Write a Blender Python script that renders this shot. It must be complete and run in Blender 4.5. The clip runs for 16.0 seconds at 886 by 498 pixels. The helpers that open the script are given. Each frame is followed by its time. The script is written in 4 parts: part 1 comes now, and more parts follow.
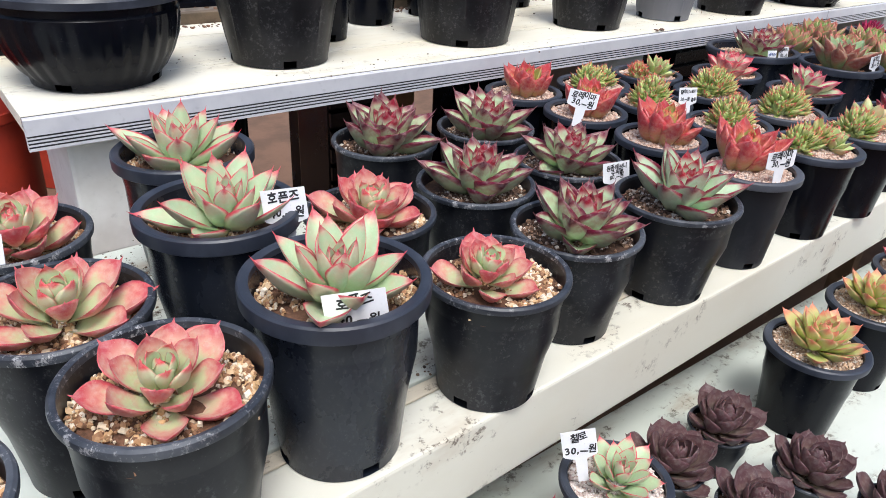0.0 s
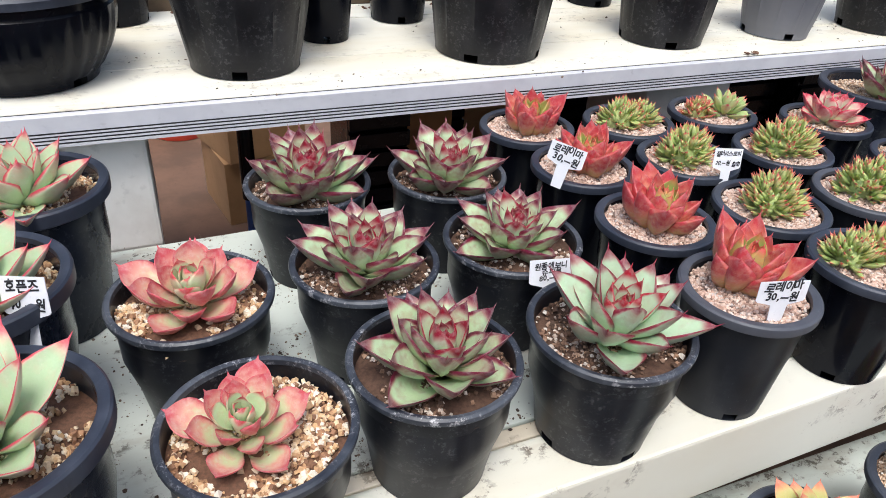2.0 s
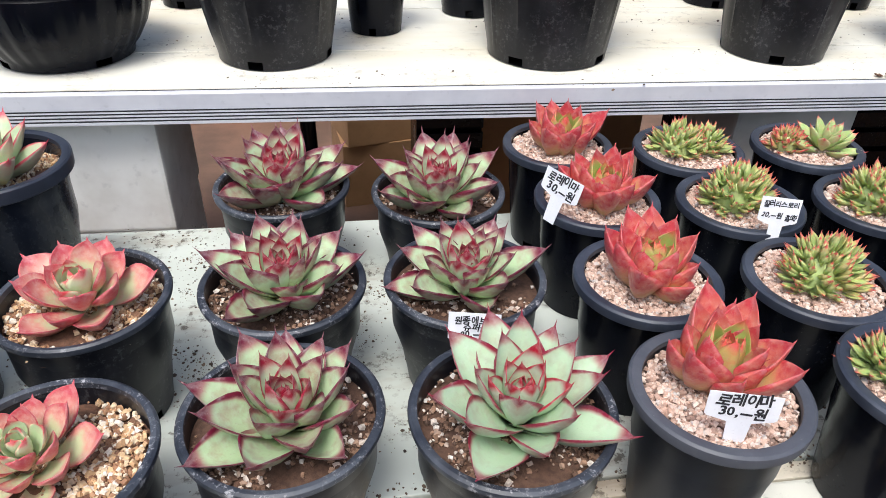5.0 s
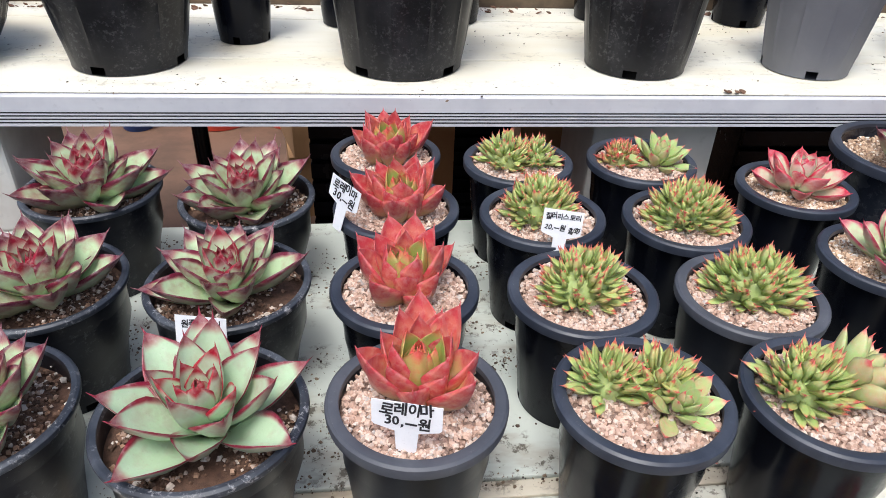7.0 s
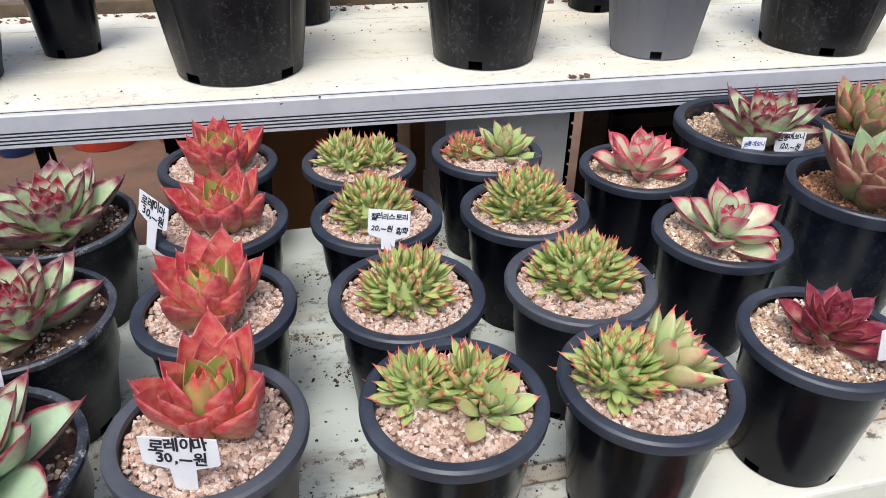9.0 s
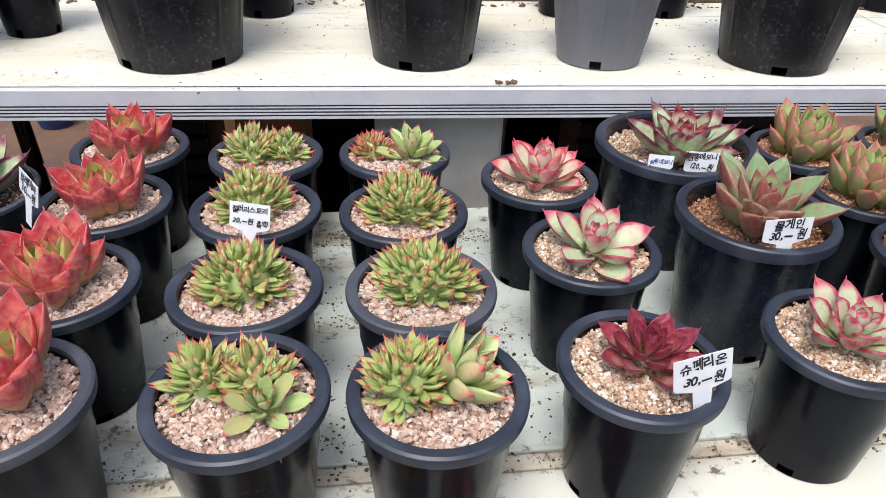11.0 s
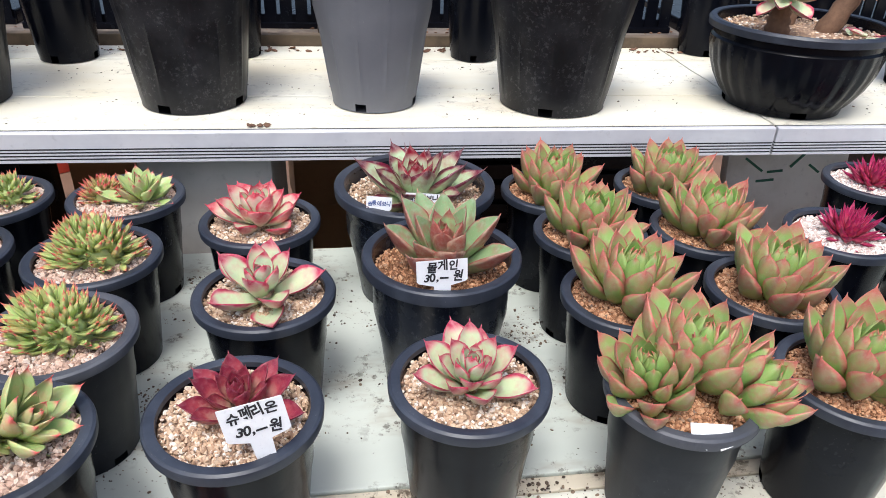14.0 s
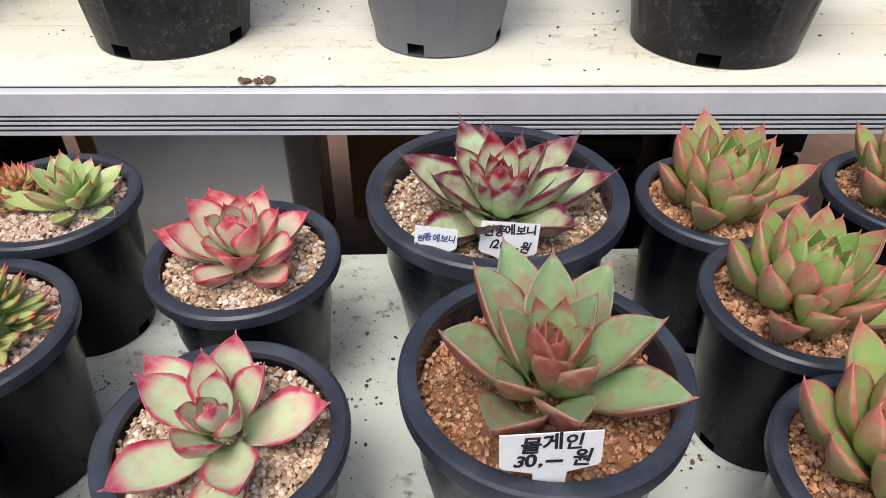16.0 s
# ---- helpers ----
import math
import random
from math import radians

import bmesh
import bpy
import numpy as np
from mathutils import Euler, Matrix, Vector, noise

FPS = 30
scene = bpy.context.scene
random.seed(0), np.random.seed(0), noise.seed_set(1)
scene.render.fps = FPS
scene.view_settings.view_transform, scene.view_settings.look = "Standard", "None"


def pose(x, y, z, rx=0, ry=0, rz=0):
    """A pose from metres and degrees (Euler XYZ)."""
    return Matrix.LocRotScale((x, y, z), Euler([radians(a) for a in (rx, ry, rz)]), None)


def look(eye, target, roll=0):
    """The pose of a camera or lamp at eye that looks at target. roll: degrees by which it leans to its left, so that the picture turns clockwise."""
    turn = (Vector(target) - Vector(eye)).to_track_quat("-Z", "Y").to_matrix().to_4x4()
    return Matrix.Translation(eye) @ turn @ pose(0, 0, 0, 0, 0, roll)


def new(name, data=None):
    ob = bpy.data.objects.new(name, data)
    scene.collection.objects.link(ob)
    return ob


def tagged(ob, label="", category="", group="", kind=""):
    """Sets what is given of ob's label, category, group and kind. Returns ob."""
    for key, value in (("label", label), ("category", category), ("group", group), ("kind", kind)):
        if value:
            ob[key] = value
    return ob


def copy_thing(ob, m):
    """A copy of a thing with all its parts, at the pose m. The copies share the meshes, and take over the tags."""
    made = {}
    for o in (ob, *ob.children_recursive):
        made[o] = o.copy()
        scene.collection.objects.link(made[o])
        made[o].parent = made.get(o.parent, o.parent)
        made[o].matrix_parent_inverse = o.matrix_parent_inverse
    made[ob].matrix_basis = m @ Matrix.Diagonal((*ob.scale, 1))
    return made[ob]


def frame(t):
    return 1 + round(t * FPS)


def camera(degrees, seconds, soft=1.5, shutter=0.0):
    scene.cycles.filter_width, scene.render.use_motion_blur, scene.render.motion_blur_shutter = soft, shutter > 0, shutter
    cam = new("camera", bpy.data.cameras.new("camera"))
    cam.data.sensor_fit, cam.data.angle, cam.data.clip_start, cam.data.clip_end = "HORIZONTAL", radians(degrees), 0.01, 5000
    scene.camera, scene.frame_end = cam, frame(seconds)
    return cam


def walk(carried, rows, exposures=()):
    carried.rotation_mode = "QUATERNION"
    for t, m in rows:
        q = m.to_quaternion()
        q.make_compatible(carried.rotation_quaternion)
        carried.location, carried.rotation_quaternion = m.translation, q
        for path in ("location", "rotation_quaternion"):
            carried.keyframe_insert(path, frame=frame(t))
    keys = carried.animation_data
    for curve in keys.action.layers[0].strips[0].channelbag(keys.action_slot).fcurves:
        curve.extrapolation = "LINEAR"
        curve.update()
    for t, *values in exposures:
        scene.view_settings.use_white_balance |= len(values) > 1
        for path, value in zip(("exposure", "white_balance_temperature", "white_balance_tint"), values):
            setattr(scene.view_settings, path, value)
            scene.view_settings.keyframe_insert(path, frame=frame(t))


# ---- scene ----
cam = camera(64.51, 16.0, soft=0.92)
PATH = [
    (0, look((-1.5616, -1.0313, 1.3113), (-1.0087, -0.3456, 0.8380), 3.13)),
    (0.5, look((-1.4446, -0.9900, 1.3217), (-0.9415, -0.2885, 0.8170), 4.86)),
    (1, look((-1.3527, -0.9582, 1.3453), (-0.8679, -0.2750, 0.7993), 5.28)),
    (1.5, look((-1.2332, -0.9569, 1.3509), (-0.8108, -0.2261, 0.8147), 4.68)),
    (2, look((-1.1477, -0.9816, 1.3672), (-0.8029, -0.2097, 0.8331), 3.77)),
    (2.5, look((-1.0808, -1.0138, 1.3717), (-0.7683, -0.2258, 0.8412), 3.57)),
    (3, look((-1.0378, -1.0274, 1.3754), (-0.7449, -0.2260, 0.8540), 2.93)),
    (3.5, look((-0.9982, -1.0050, 1.3677), (-0.7014, -0.2063, 0.8442), 3.32)),
    (3.7, look((-0.9807, -0.9891, 1.3607), (-0.7140, -0.1795, 0.8377), 3.31)),
    (5.8, look((-0.7653, -0.9265, 1.3621), (-0.6883, -0.1095, 0.7907), 1.14)),
    (6, look((-0.7316, -0.9348, 1.3585), (-0.6431, -0.1153, 0.7923), 2.22)),
    (6.5, look((-0.6560, -0.9470, 1.3578), (-0.5676, -0.1209, 0.8012), 3.01)),
    (7, look((-0.6076, -0.9570, 1.3594), (-0.5307, -0.1199, 0.8178), 2.11)),
    (7.5, look((-0.5676, -0.9629, 1.3569), (-0.4756, -0.1264, 0.8166), 1.02)),
    (8, look((-0.5649, -0.9456, 1.3584), (-0.3735, -0.1273, 0.8164), 0.75)),
    (8.5, look((-0.5621, -0.9491, 1.3534), (-0.3573, -0.1279, 0.8207), 0.53)),
    (9, look((-0.4891, -0.9395, 1.3447), (-0.3195, -0.1140, 0.8063), 0.75)),
    (9.2, look((-0.4619, -0.9361, 1.3431), (-0.2935, -0.1134, 0.8002), 0.91)),
    (11.3, look((-0.2605, -0.9768, 1.3565), (-0.1779, -0.1417, 0.8127), 2.04)),
    (11.5, look((-0.2535, -0.9812, 1.3553), (-0.1298, -0.1389, 0.8307), 2.40)),
    (12, look((-0.2351, -0.9882, 1.3591), (-0.0064, -0.1661, 0.8378), 2.82)),
    (12.5, look((-0.1366, -0.9904, 1.3580), (0.0817, -0.1547, 0.8540), 3.19)),
    (13, look((-0.0291, -1.0021, 1.3523), (0.1625, -0.1567, 0.8538), 3.93)),
    (13.5, look((0.0430, -1.0370, 1.3577), (0.1861, -0.1715, 0.8778), 4.19)),
    (14, look((0.0637, -0.9876, 1.3567), (0.1711, -0.1230, 0.8658), 2.01)),
    (14.5, look((0.0461, -0.8481, 1.3338), (0.1554, -0.0007, 0.8143), 1.37)),
    (15, look((0.0700, -0.7393, 1.3276), (0.1350, 0.0777, 0.7546), 0.63)),
    (15.5, look((0.0862, -0.6413, 1.3018), (0.1159, 0.1574, 0.7009), 0.24)),
    (16, look((0.0824, -0.6015, 1.2873), (0.0880, 0.1835, 0.6679), 0.08)),
]
walk(cam, PATH, [(t, v, 6300 if t > 15.9 else 6000, 8) for t, v in ((0, 0.49), (0.5, 0.47), (1.0, 0.22), (1.5, 0.17), (2.0, 0.52), (2.5, 0.57), (3.5, 0.62), (6, 0.57), (7, 0.53), (9, 0.37), (11.5, 0.47), (12.5, 0.45), (13.5, 0.55), (14.5, 0.57), (15.5, 0.59), (16, 0.33))])

# ---- light ----
world = bpy.data.worlds.new("sky")
scene.world = world
world.use_nodes = True
wn = world.node_tree.nodes
sky = wn.new("ShaderNodeTexSky")
sky.sky_type = "NISHITA"
sky.sun_disc = False
sky.sun_elevation = radians(68)
sky.sun_rotation = radians(200)
sky.air_density, sky.dust_density, sky.ozone_density = 1.0, 6.0, 0.6
wn["Background"].inputs[1].default_value = 0.13
world.node_tree.links.new(sky.outputs[0], wn["Background"].inputs[0])
sun = new("sun", bpy.data.lights.new("sun", "SUN"))
sun.data.energy, sun.data.angle, sun.data.color = 1.5, radians(20), (1.0, 0.97, 0.93)
sun.matrix_world = look((-0.5, -1.1, 4.0), (0, 0.1, 0.9))

# ---- materials ----


class Nodes:
    """A small wrapper to lay out a node material."""

    def __init__(self, name):
        self.m = bpy.data.materials.new(name)
        self.m.use_nodes = True
        self.t = self.m.node_tree
        self.bsdf = self.t.nodes["Principled BSDF"]
        self.coord = self.t.nodes.new("ShaderNodeTexCoord")

    def add(self, kind, **values):
        n = self.t.nodes.new(kind)
        for k, v in values.items():
            n.inputs[k.replace("_", " ")].default_value = v
        return n

    def link(self, a, b):
        self.t.links.new(a, b)

    def noise(self, scale, detail=4.0, rough=0.6, stretch=None):
        n = self.add("ShaderNodeTexNoise", Scale=scale, Detail=detail, Roughness=rough)
        if stretch:
            mp = self.t.nodes.new("ShaderNodeMapping")
            mp.inputs["Scale"].default_value = stretch
            self.link(self.coord.outputs["Object"], mp.inputs["Vector"])
            self.link(mp.outputs[0], n.inputs["Vector"])
        else:
            self.link(self.coord.outputs["Object"], n.inputs["Vector"])
        return n.outputs["Fac"]

    def span(self, value, a, b, c=0.0, d=1.0):
        n = self.t.nodes.new("ShaderNodeMapRange")
        n.interpolation_type = "SMOOTHSTEP"
        self.link(value, n.inputs["Value"])
        for i, v in zip((1, 2, 3, 4), (a, b, c, d)):
            n.inputs[i].default_value = v
        return n.outputs["Result"]

    def mix(self, fac, a, b):
        n = self.t.nodes.new("ShaderNodeMix")
        n.data_type = "RGBA"
        if isinstance(fac, float):
            n.inputs[0].default_value = fac
        else:
            self.link(fac, n.inputs[0])
        for i, v in ((6, a), (7, b)):
            if isinstance(v, tuple):
                n.inputs[i].default_value = (*v, 1)
            else:
                self.link(v, n.inputs[i])
        return n.outputs[2]

    def math(self, op, a, b):
        n = self.t.nodes.new("ShaderNodeMath")
        n.operation = op
        n.use_clamp = op in ("ADD", "SUBTRACT")
        for i, v in enumerate((a, b)):
            if isinstance(v, (int, float)):
                n.inputs[i].default_value = v
            else:
                self.link(v, n.inputs[i])
        return n.outputs[0]

    def bump(self, value, strength, distance=0.001):
        n = self.add("ShaderNodeBump", Strength=strength, Distance=distance)
        self.link(value, n.inputs["Height"])
        self.link(n.outputs[0], self.bsdf.inputs["Normal"])

    def done(self, colour, rough=0.5, metal=0.0, spec=0.5):
        if isinstance(colour, tuple):
            self.bsdf.inputs["Base Color"].default_value = (*colour, 1)
        else:
            self.link(colour, self.bsdf.inputs["Base Color"])
        if isinstance(rough, float):
            self.bsdf.inputs["Roughness"].default_value = rough
        else:
            self.link(rough, self.bsdf.inputs["Roughness"])
        self.bsdf.inputs["Metallic"].default_value = metal
        self.bsdf.inputs["Specular IOR Level"].default_value = spec
        return self.m


def plain(name, a, b, scale=30.0, rough=0.6, bump=0.15, metal=0.0, fine=6.0):
    n = Nodes(name)
    f = n.noise(scale)
    g = n.noise(scale * fine, 3.0)
    c = n.mix(n.span(f, 0.35, 0.68), a, b)
    c = n.mix(n.span(g, 0.58, 0.75, 0.0, 0.35), c, tuple(0.6 * x for x in a))
    n.bump(g, bump)
    return n.done(c, rough, metal)


def plastic(name, base, dust, amount=0.35, rough=0.36, chalk=0.0, spec=0.4):
    n = Nodes(name)
    f = n.noise(14.0, 5.0)
    s = n.noise(60.0, 4.0, 0.7, (1.0, 1.0, 0.25))
    speck = n.span(n.noise(420.0, 2.0), 0.68, 0.76)
    haze = n.span(f, 0.42, 0.72, 0.0, amount)
    c = n.mix(haze, base, dust)
    c = n.mix(n.math("MULTIPLY", n.span(s, 0.55, 0.8), 0.28), c, dust)
    c = n.mix(n.math("MULTIPLY", speck, n.span(f, 0.45, 0.7, 0.0, 0.5)), c, (0.3, 0.29, 0.27))
    if chalk:
        crust = n.math("MULTIPLY", n.span(n.noise(150.0, 6.0, 0.75), 0.52, 0.63), n.span(n.noise(22.0, 3.0), 0.40, 0.58))
        c = n.mix(n.math("MULTIPLY", crust, chalk), c, (0.42, 0.42, 0.43))
        fine = n.math("MULTIPLY", n.span(n.noise(46.0, 5.0, 0.8, (6.0, 6.0, 0.5)), 0.66, 0.74), chalk * 0.6)
        c = n.mix(fine, c, (0.32, 0.32, 0.33))
    n.bump(n.noise(240.0, 3.0), 0.05)
    return n.done(c, n.span(f, 0.3, 0.75, rough, rough + 0.14), 0.0, spec)


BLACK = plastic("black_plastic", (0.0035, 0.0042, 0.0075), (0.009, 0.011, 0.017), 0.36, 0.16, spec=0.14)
# the rim's lit top face and bluish sheen are put into this lighter colour
RIM_SHEEN = plastic("black_plastic_rim_sheen", (0.024, 0.029, 0.043), (0.072, 0.084, 0.112), 0.55, 0.34)
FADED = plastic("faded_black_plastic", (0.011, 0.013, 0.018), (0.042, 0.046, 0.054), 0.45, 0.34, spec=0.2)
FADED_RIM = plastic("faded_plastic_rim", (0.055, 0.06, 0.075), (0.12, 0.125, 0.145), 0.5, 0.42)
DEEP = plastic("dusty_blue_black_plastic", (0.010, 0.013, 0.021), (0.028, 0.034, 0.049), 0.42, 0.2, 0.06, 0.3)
SCUFFED = plastic("scuffed_black_plastic", (0.008, 0.008, 0.01), (0.05, 0.05, 0.055), 0.34, 0.32, 0.10, 0.25)
GREY = plastic("grey_plastic", (0.14, 0.145, 0.165), (0.2, 0.205, 0.225), 0.3, 0.45)
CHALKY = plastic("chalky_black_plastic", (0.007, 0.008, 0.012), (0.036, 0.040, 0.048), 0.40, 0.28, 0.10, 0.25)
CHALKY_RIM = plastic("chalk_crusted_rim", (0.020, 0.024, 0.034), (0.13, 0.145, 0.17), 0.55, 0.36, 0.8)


def shelf_paint(name, base, tint, dirt, amount, specks=0.9):
    n = Nodes(name)
    big = n.noise(3.0, 5.0, 0.6, (0.5, 1.6, 1.0))
    grit = n.noise(55.0, 6.0, 0.75)
    patch = n.noise(7.0, 5.0, 0.65, (0.7, 1.8, 1.0))
    c = n.mix(n.span(big, 0.35, 0.7), base, tint)
    c = n.mix(n.math("MULTIPLY", n.span(patch, 0.5, 0.74), amount), c, dirt)
    spots = n.math("MULTIPLY", n.span(grit, 0.53, 0.61), n.span(patch, 0.46, 0.6))
    c = n.mix(n.math("MULTIPLY", spots, specks), c, tuple(0.28 * x for x in dirt))
    n.bump(grit, 0.12)
    return n.done(c, 0.5)


UPPER = shelf_paint("cream_shelf_paint", (0.82, 0.80, 0.70), (0.74, 0.68, 0.52), (0.50, 0.40, 0.27), 0.38, 0.35)
MIDDLE = shelf_paint("pale_green_shelf_paint", (0.62, 0.66, 0.60), (0.53, 0.57, 0.51), (0.34, 0.28, 0.21), 0.85)
EDGE = shelf_paint("ivory_front_paint", (0.72, 0.71, 0.62), (0.66, 0.63, 0.52), (0.44, 0.34, 0.24), 0.55)
STRIP = shelf_paint("dirty_joint_board", (0.66, 0.60, 0.48), (0.52, 0.44, 0.32), (0.3, 0.2, 0.12), 0.8)
ALU = plain("aluminium_edging", (0.62, 0.62, 0.65), (0.54, 0.54, 0.58), 12.0, 0.42, 0.04)
# near-black, standing in for the shade in the grooves and the gap
GAP_SHADE = plain("gap_shade", (0.012, 0.012, 0.014), (0.03, 0.03, 0.03), 40.0, 0.7)
CONCRETE = plain("concrete", (0.58, 0.57, 0.54), (0.45, 0.44, 0.42), 9.0, 0.9, 0.5)
WHITEWASH = plain("whitewashed_concrete", (0.80, 0.79, 0.76), (0.66, 0.64, 0.60), 9.0, 0.9, 0.5)
EARTH = plain("brown_earth", (0.17, 0.095, 0.06), (0.11, 0.065, 0.042), 4.0, 0.95, 0.6, fine=14.0)
GRIT = plain("grey_brown_grit", (0.2, 0.165, 0.14), (0.11, 0.09, 0.08), 30.0, 0.95, 0.8)
WOOD = plain("weathered_wood", (0.16, 0.115, 0.075), (0.1, 0.075, 0.05), 25.0, 0.8, 0.4)
CARD = plain("brown_cardboard", (0.42, 0.24, 0.11), (0.36, 0.2, 0.09), 8.0, 0.8, 0.1)
RED = plain("red_plastic", (0.55, 0.06, 0.03), (0.45, 0.05, 0.03), 10.0, 0.45, 0.05)
BLUE = plain("blue_plastic", (0.02, 0.08, 0.3), (0.02, 0.06, 0.2), 10.0, 0.4, 0.05)
TAG = plain("white_tag_plastic", (0.82, 0.83, 0.86), (0.78, 0.79, 0.82), 40.0, 0.4, 0.02)
INK = plain("black_ink", (0.012, 0.012, 0.016), (0.02, 0.02, 0.025), 50.0, 0.6, 0.0)
BLUEINK = plain("blue_ink", (0.05, 0.09, 0.25), (0.06, 0.1, 0.28), 50.0, 0.6, 0.0)
BARK = plain("brown_stem_bark", (0.24, 0.14, 0.085), (0.16, 0.09, 0.055), 60.0, 0.85, 0.8)
LITTER = plain("dry_leaf_litter", (0.2, 0.1, 0.06), (0.12, 0.07, 0.045), 90.0, 0.9, 0.3)


def pebbles(name, stops, rough=0.85):
    n = Nodes(name)
    geo = n.t.nodes.new("ShaderNodeNewGeometry")
    ramp = n.t.nodes.new("ShaderNodeValToRGB")
    ramp.color_ramp.interpolation = "LINEAR"
    el = ramp.color_ramp.elements
    while len(el) < len(stops):
        el.new(0.5)
    for e, (p, c) in zip(el, stops):
        e.position, e.color = p, (*c, 1)
    n.link(geo.outputs["Random Per Island"], ramp.inputs[0])
    g = n.noise(700.0, 3.0)
    c = n.mix(n.span(g, 0.4, 0.7, 0.0, 0.22), ramp.outputs[0], (0.3, 0.2, 0.14))
    n.bump(g, 0.3, 0.0005)
    return n.done(c, rough)


PINK_GRIT = pebbles("pink_granite_grit", [(0, (0.22, 0.15, 0.12)), (0.16, (0.44, 0.29, 0.22)), (0.55, (0.60, 0.43, 0.34)), (0.88, (0.74, 0.61, 0.52)), (1, (0.52, 0.48, 0.45))])
TAN_GRIT = pebbles("tan_pumice", [(0, (0.16, 0.08, 0.045)), (0.25, (0.36, 0.19, 0.1)), (0.5, (0.66, 0.43, 0.22)), (0.75, (0.80, 0.66, 0.46)), (1, (0.86, 0.80, 0.70))])
DARK_MIX = pebbles("dark_soil_crumbs", [(0, (0.06, 0.035, 0.024)), (0.5, (0.19, 0.105, 0.065)), (0.72, (0.36, 0.22, 0.14)), (0.84, (0.62, 0.52, 0.44)), (1, (0.80, 0.75, 0.68))])
SAND_MIX = pebbles("sandy_grit", [(0, (0.28, 0.17, 0.11)), (0.3, (0.50, 0.34, 0.22)), (0.75, (0.68, 0.51, 0.36)), (1, (0.88, 0.84, 0.77))])
ORANGE_MIX = pebbles("orange_akadama", [(0, (0.24, 0.1, 0.045)), (0.5, (0.54, 0.27, 0.14)), (0.9, (0.70, 0.44, 0.26)), (1, (0.2, 0.15, 0.12))])
WHITE_MIX = pebbles("white_pumice", [(0, (0.46, 0.34, 0.3)), (0.4, (0.76, 0.65, 0.59)), (1, (0.90, 0.87, 0.84))])
GREYBLOCK = plain("grey_concrete", (0.50, 0.49, 0.47), (0.40, 0.39, 0.37), 9.0, 0.9, 0.5)
CRUMB = pebbles("shelf_crumbs", [(0, (0.03, 0.02, 0.015)), (0.5, (0.09, 0.06, 0.04)), (1, (0.25, 0.18, 0.12))])
SOIL = {"pink": (PINK_GRIT, (0.34, 0.22, 0.17)), "tan": (TAN_GRIT, (0.17, 0.085, 0.05)), "dark": (DARK_MIX, (0.12, 0.065, 0.042)),
        "sand": (SAND_MIX, (0.38, 0.25, 0.17)), "orange": (ORANGE_MIX, (0.3, 0.14, 0.07)), "white": (WHITE_MIX, (0.45, 0.35, 0.3))}
BED = {k: plain(k + "_bed", c, tuple(0.6 * x for x in c), 200.0, 0.95, 0.6) for k, (_, c) in SOIL.items()}


def leaf_paint(name, base, mid, red, edge=(0.6, 1.0), tip=(0.6, 1.0), back=0.3, pale=None, noisy=0.25, vary=0.25, rough=0.42, dusty=0.22, flush=(0.52, 1.0)):
    """Green towards the heart, reddening to the margin, the tip and the underside."""
    n = Nodes(name)
    at = n.t.nodes.new("ShaderNodeAttribute")
    at.attribute_name = "leaf"
    sep = n.t.nodes.new("ShaderNodeSeparateXYZ")
    n.link(at.outputs["Vector"], sep.inputs[0])
    info = n.t.nodes.new("ShaderNodeObjectInfo")
    across, along, under = sep.outputs
    e = n.math("MULTIPLY", n.span(across, *edge), n.span(along, 0.15, 0.5))
    k = n.math("MAXIMUM", e, n.span(along, *tip))
    k = n.math("MAXIMUM", k, n.math("MULTIPLY", n.math("MULTIPLY", under, n.span(along, *flush)), back))
    blotch = n.noise(5.0, 4.0)
    k = n.math("ADD", k, n.math("MULTIPLY", n.math("SUBTRACT", n.span(blotch, 0.3, 0.75), 0.35), noisy))
    k = n.math("ADD", k, n.math("MULTIPLY", n.math("SUBTRACT", info.outputs["Random"], 0.5), vary))
    ramp = n.t.nodes.new("ShaderNodeValToRGB")
    el = ramp.color_ramp.elements
    el.new(0.5)
    for s, (p, c) in zip(el, ((0.05, base), (0.5, mid), (0.95, red))):
        s.position, s.color = p, (*c, 1)
    n.link(k, ramp.inputs[0])
    c = n.mix(n.span(along, 0.0, 0.35, 0.6, 0.0), ramp.outputs[0], pale or tuple(min(1, 1.15 * x) for x in base))
    bloom = n.span(n.noise(9.0, 5.0, 0.65), 0.42, 0.75, 0.0, dusty)
    c = n.mix(bloom, c, (0.66, 0.72, 0.66))
    fleck = n.span(n.noise(38.0, 3.0), 0.62, 0.72, 0.0, 0.3)
    c = n.mix(fleck, c, tuple(0.5 * x + 0.1 for x in mid))
    drop = n.span(n.noise(60.0, 1.0), 0.72, 0.76, 0.0, 0.45)
    c = n.mix(drop, c, tuple(min(1, 0.7 * x + 0.28) for x in mid))
    n.bump(n.noise(14.0, 4.0), 0.08, 0.01)
    m = n.done(c, rough, 0.0, 0.4)
    n.bsdf.inputs["Subsurface Weight"].default_value = 0.12
    n.bsdf.inputs["Subsurface Radius"].default_value = (0.006, 0.004, 0.002)
    n.bsdf.inputs["Subsurface Scale"].default_value = 0.5
    return m


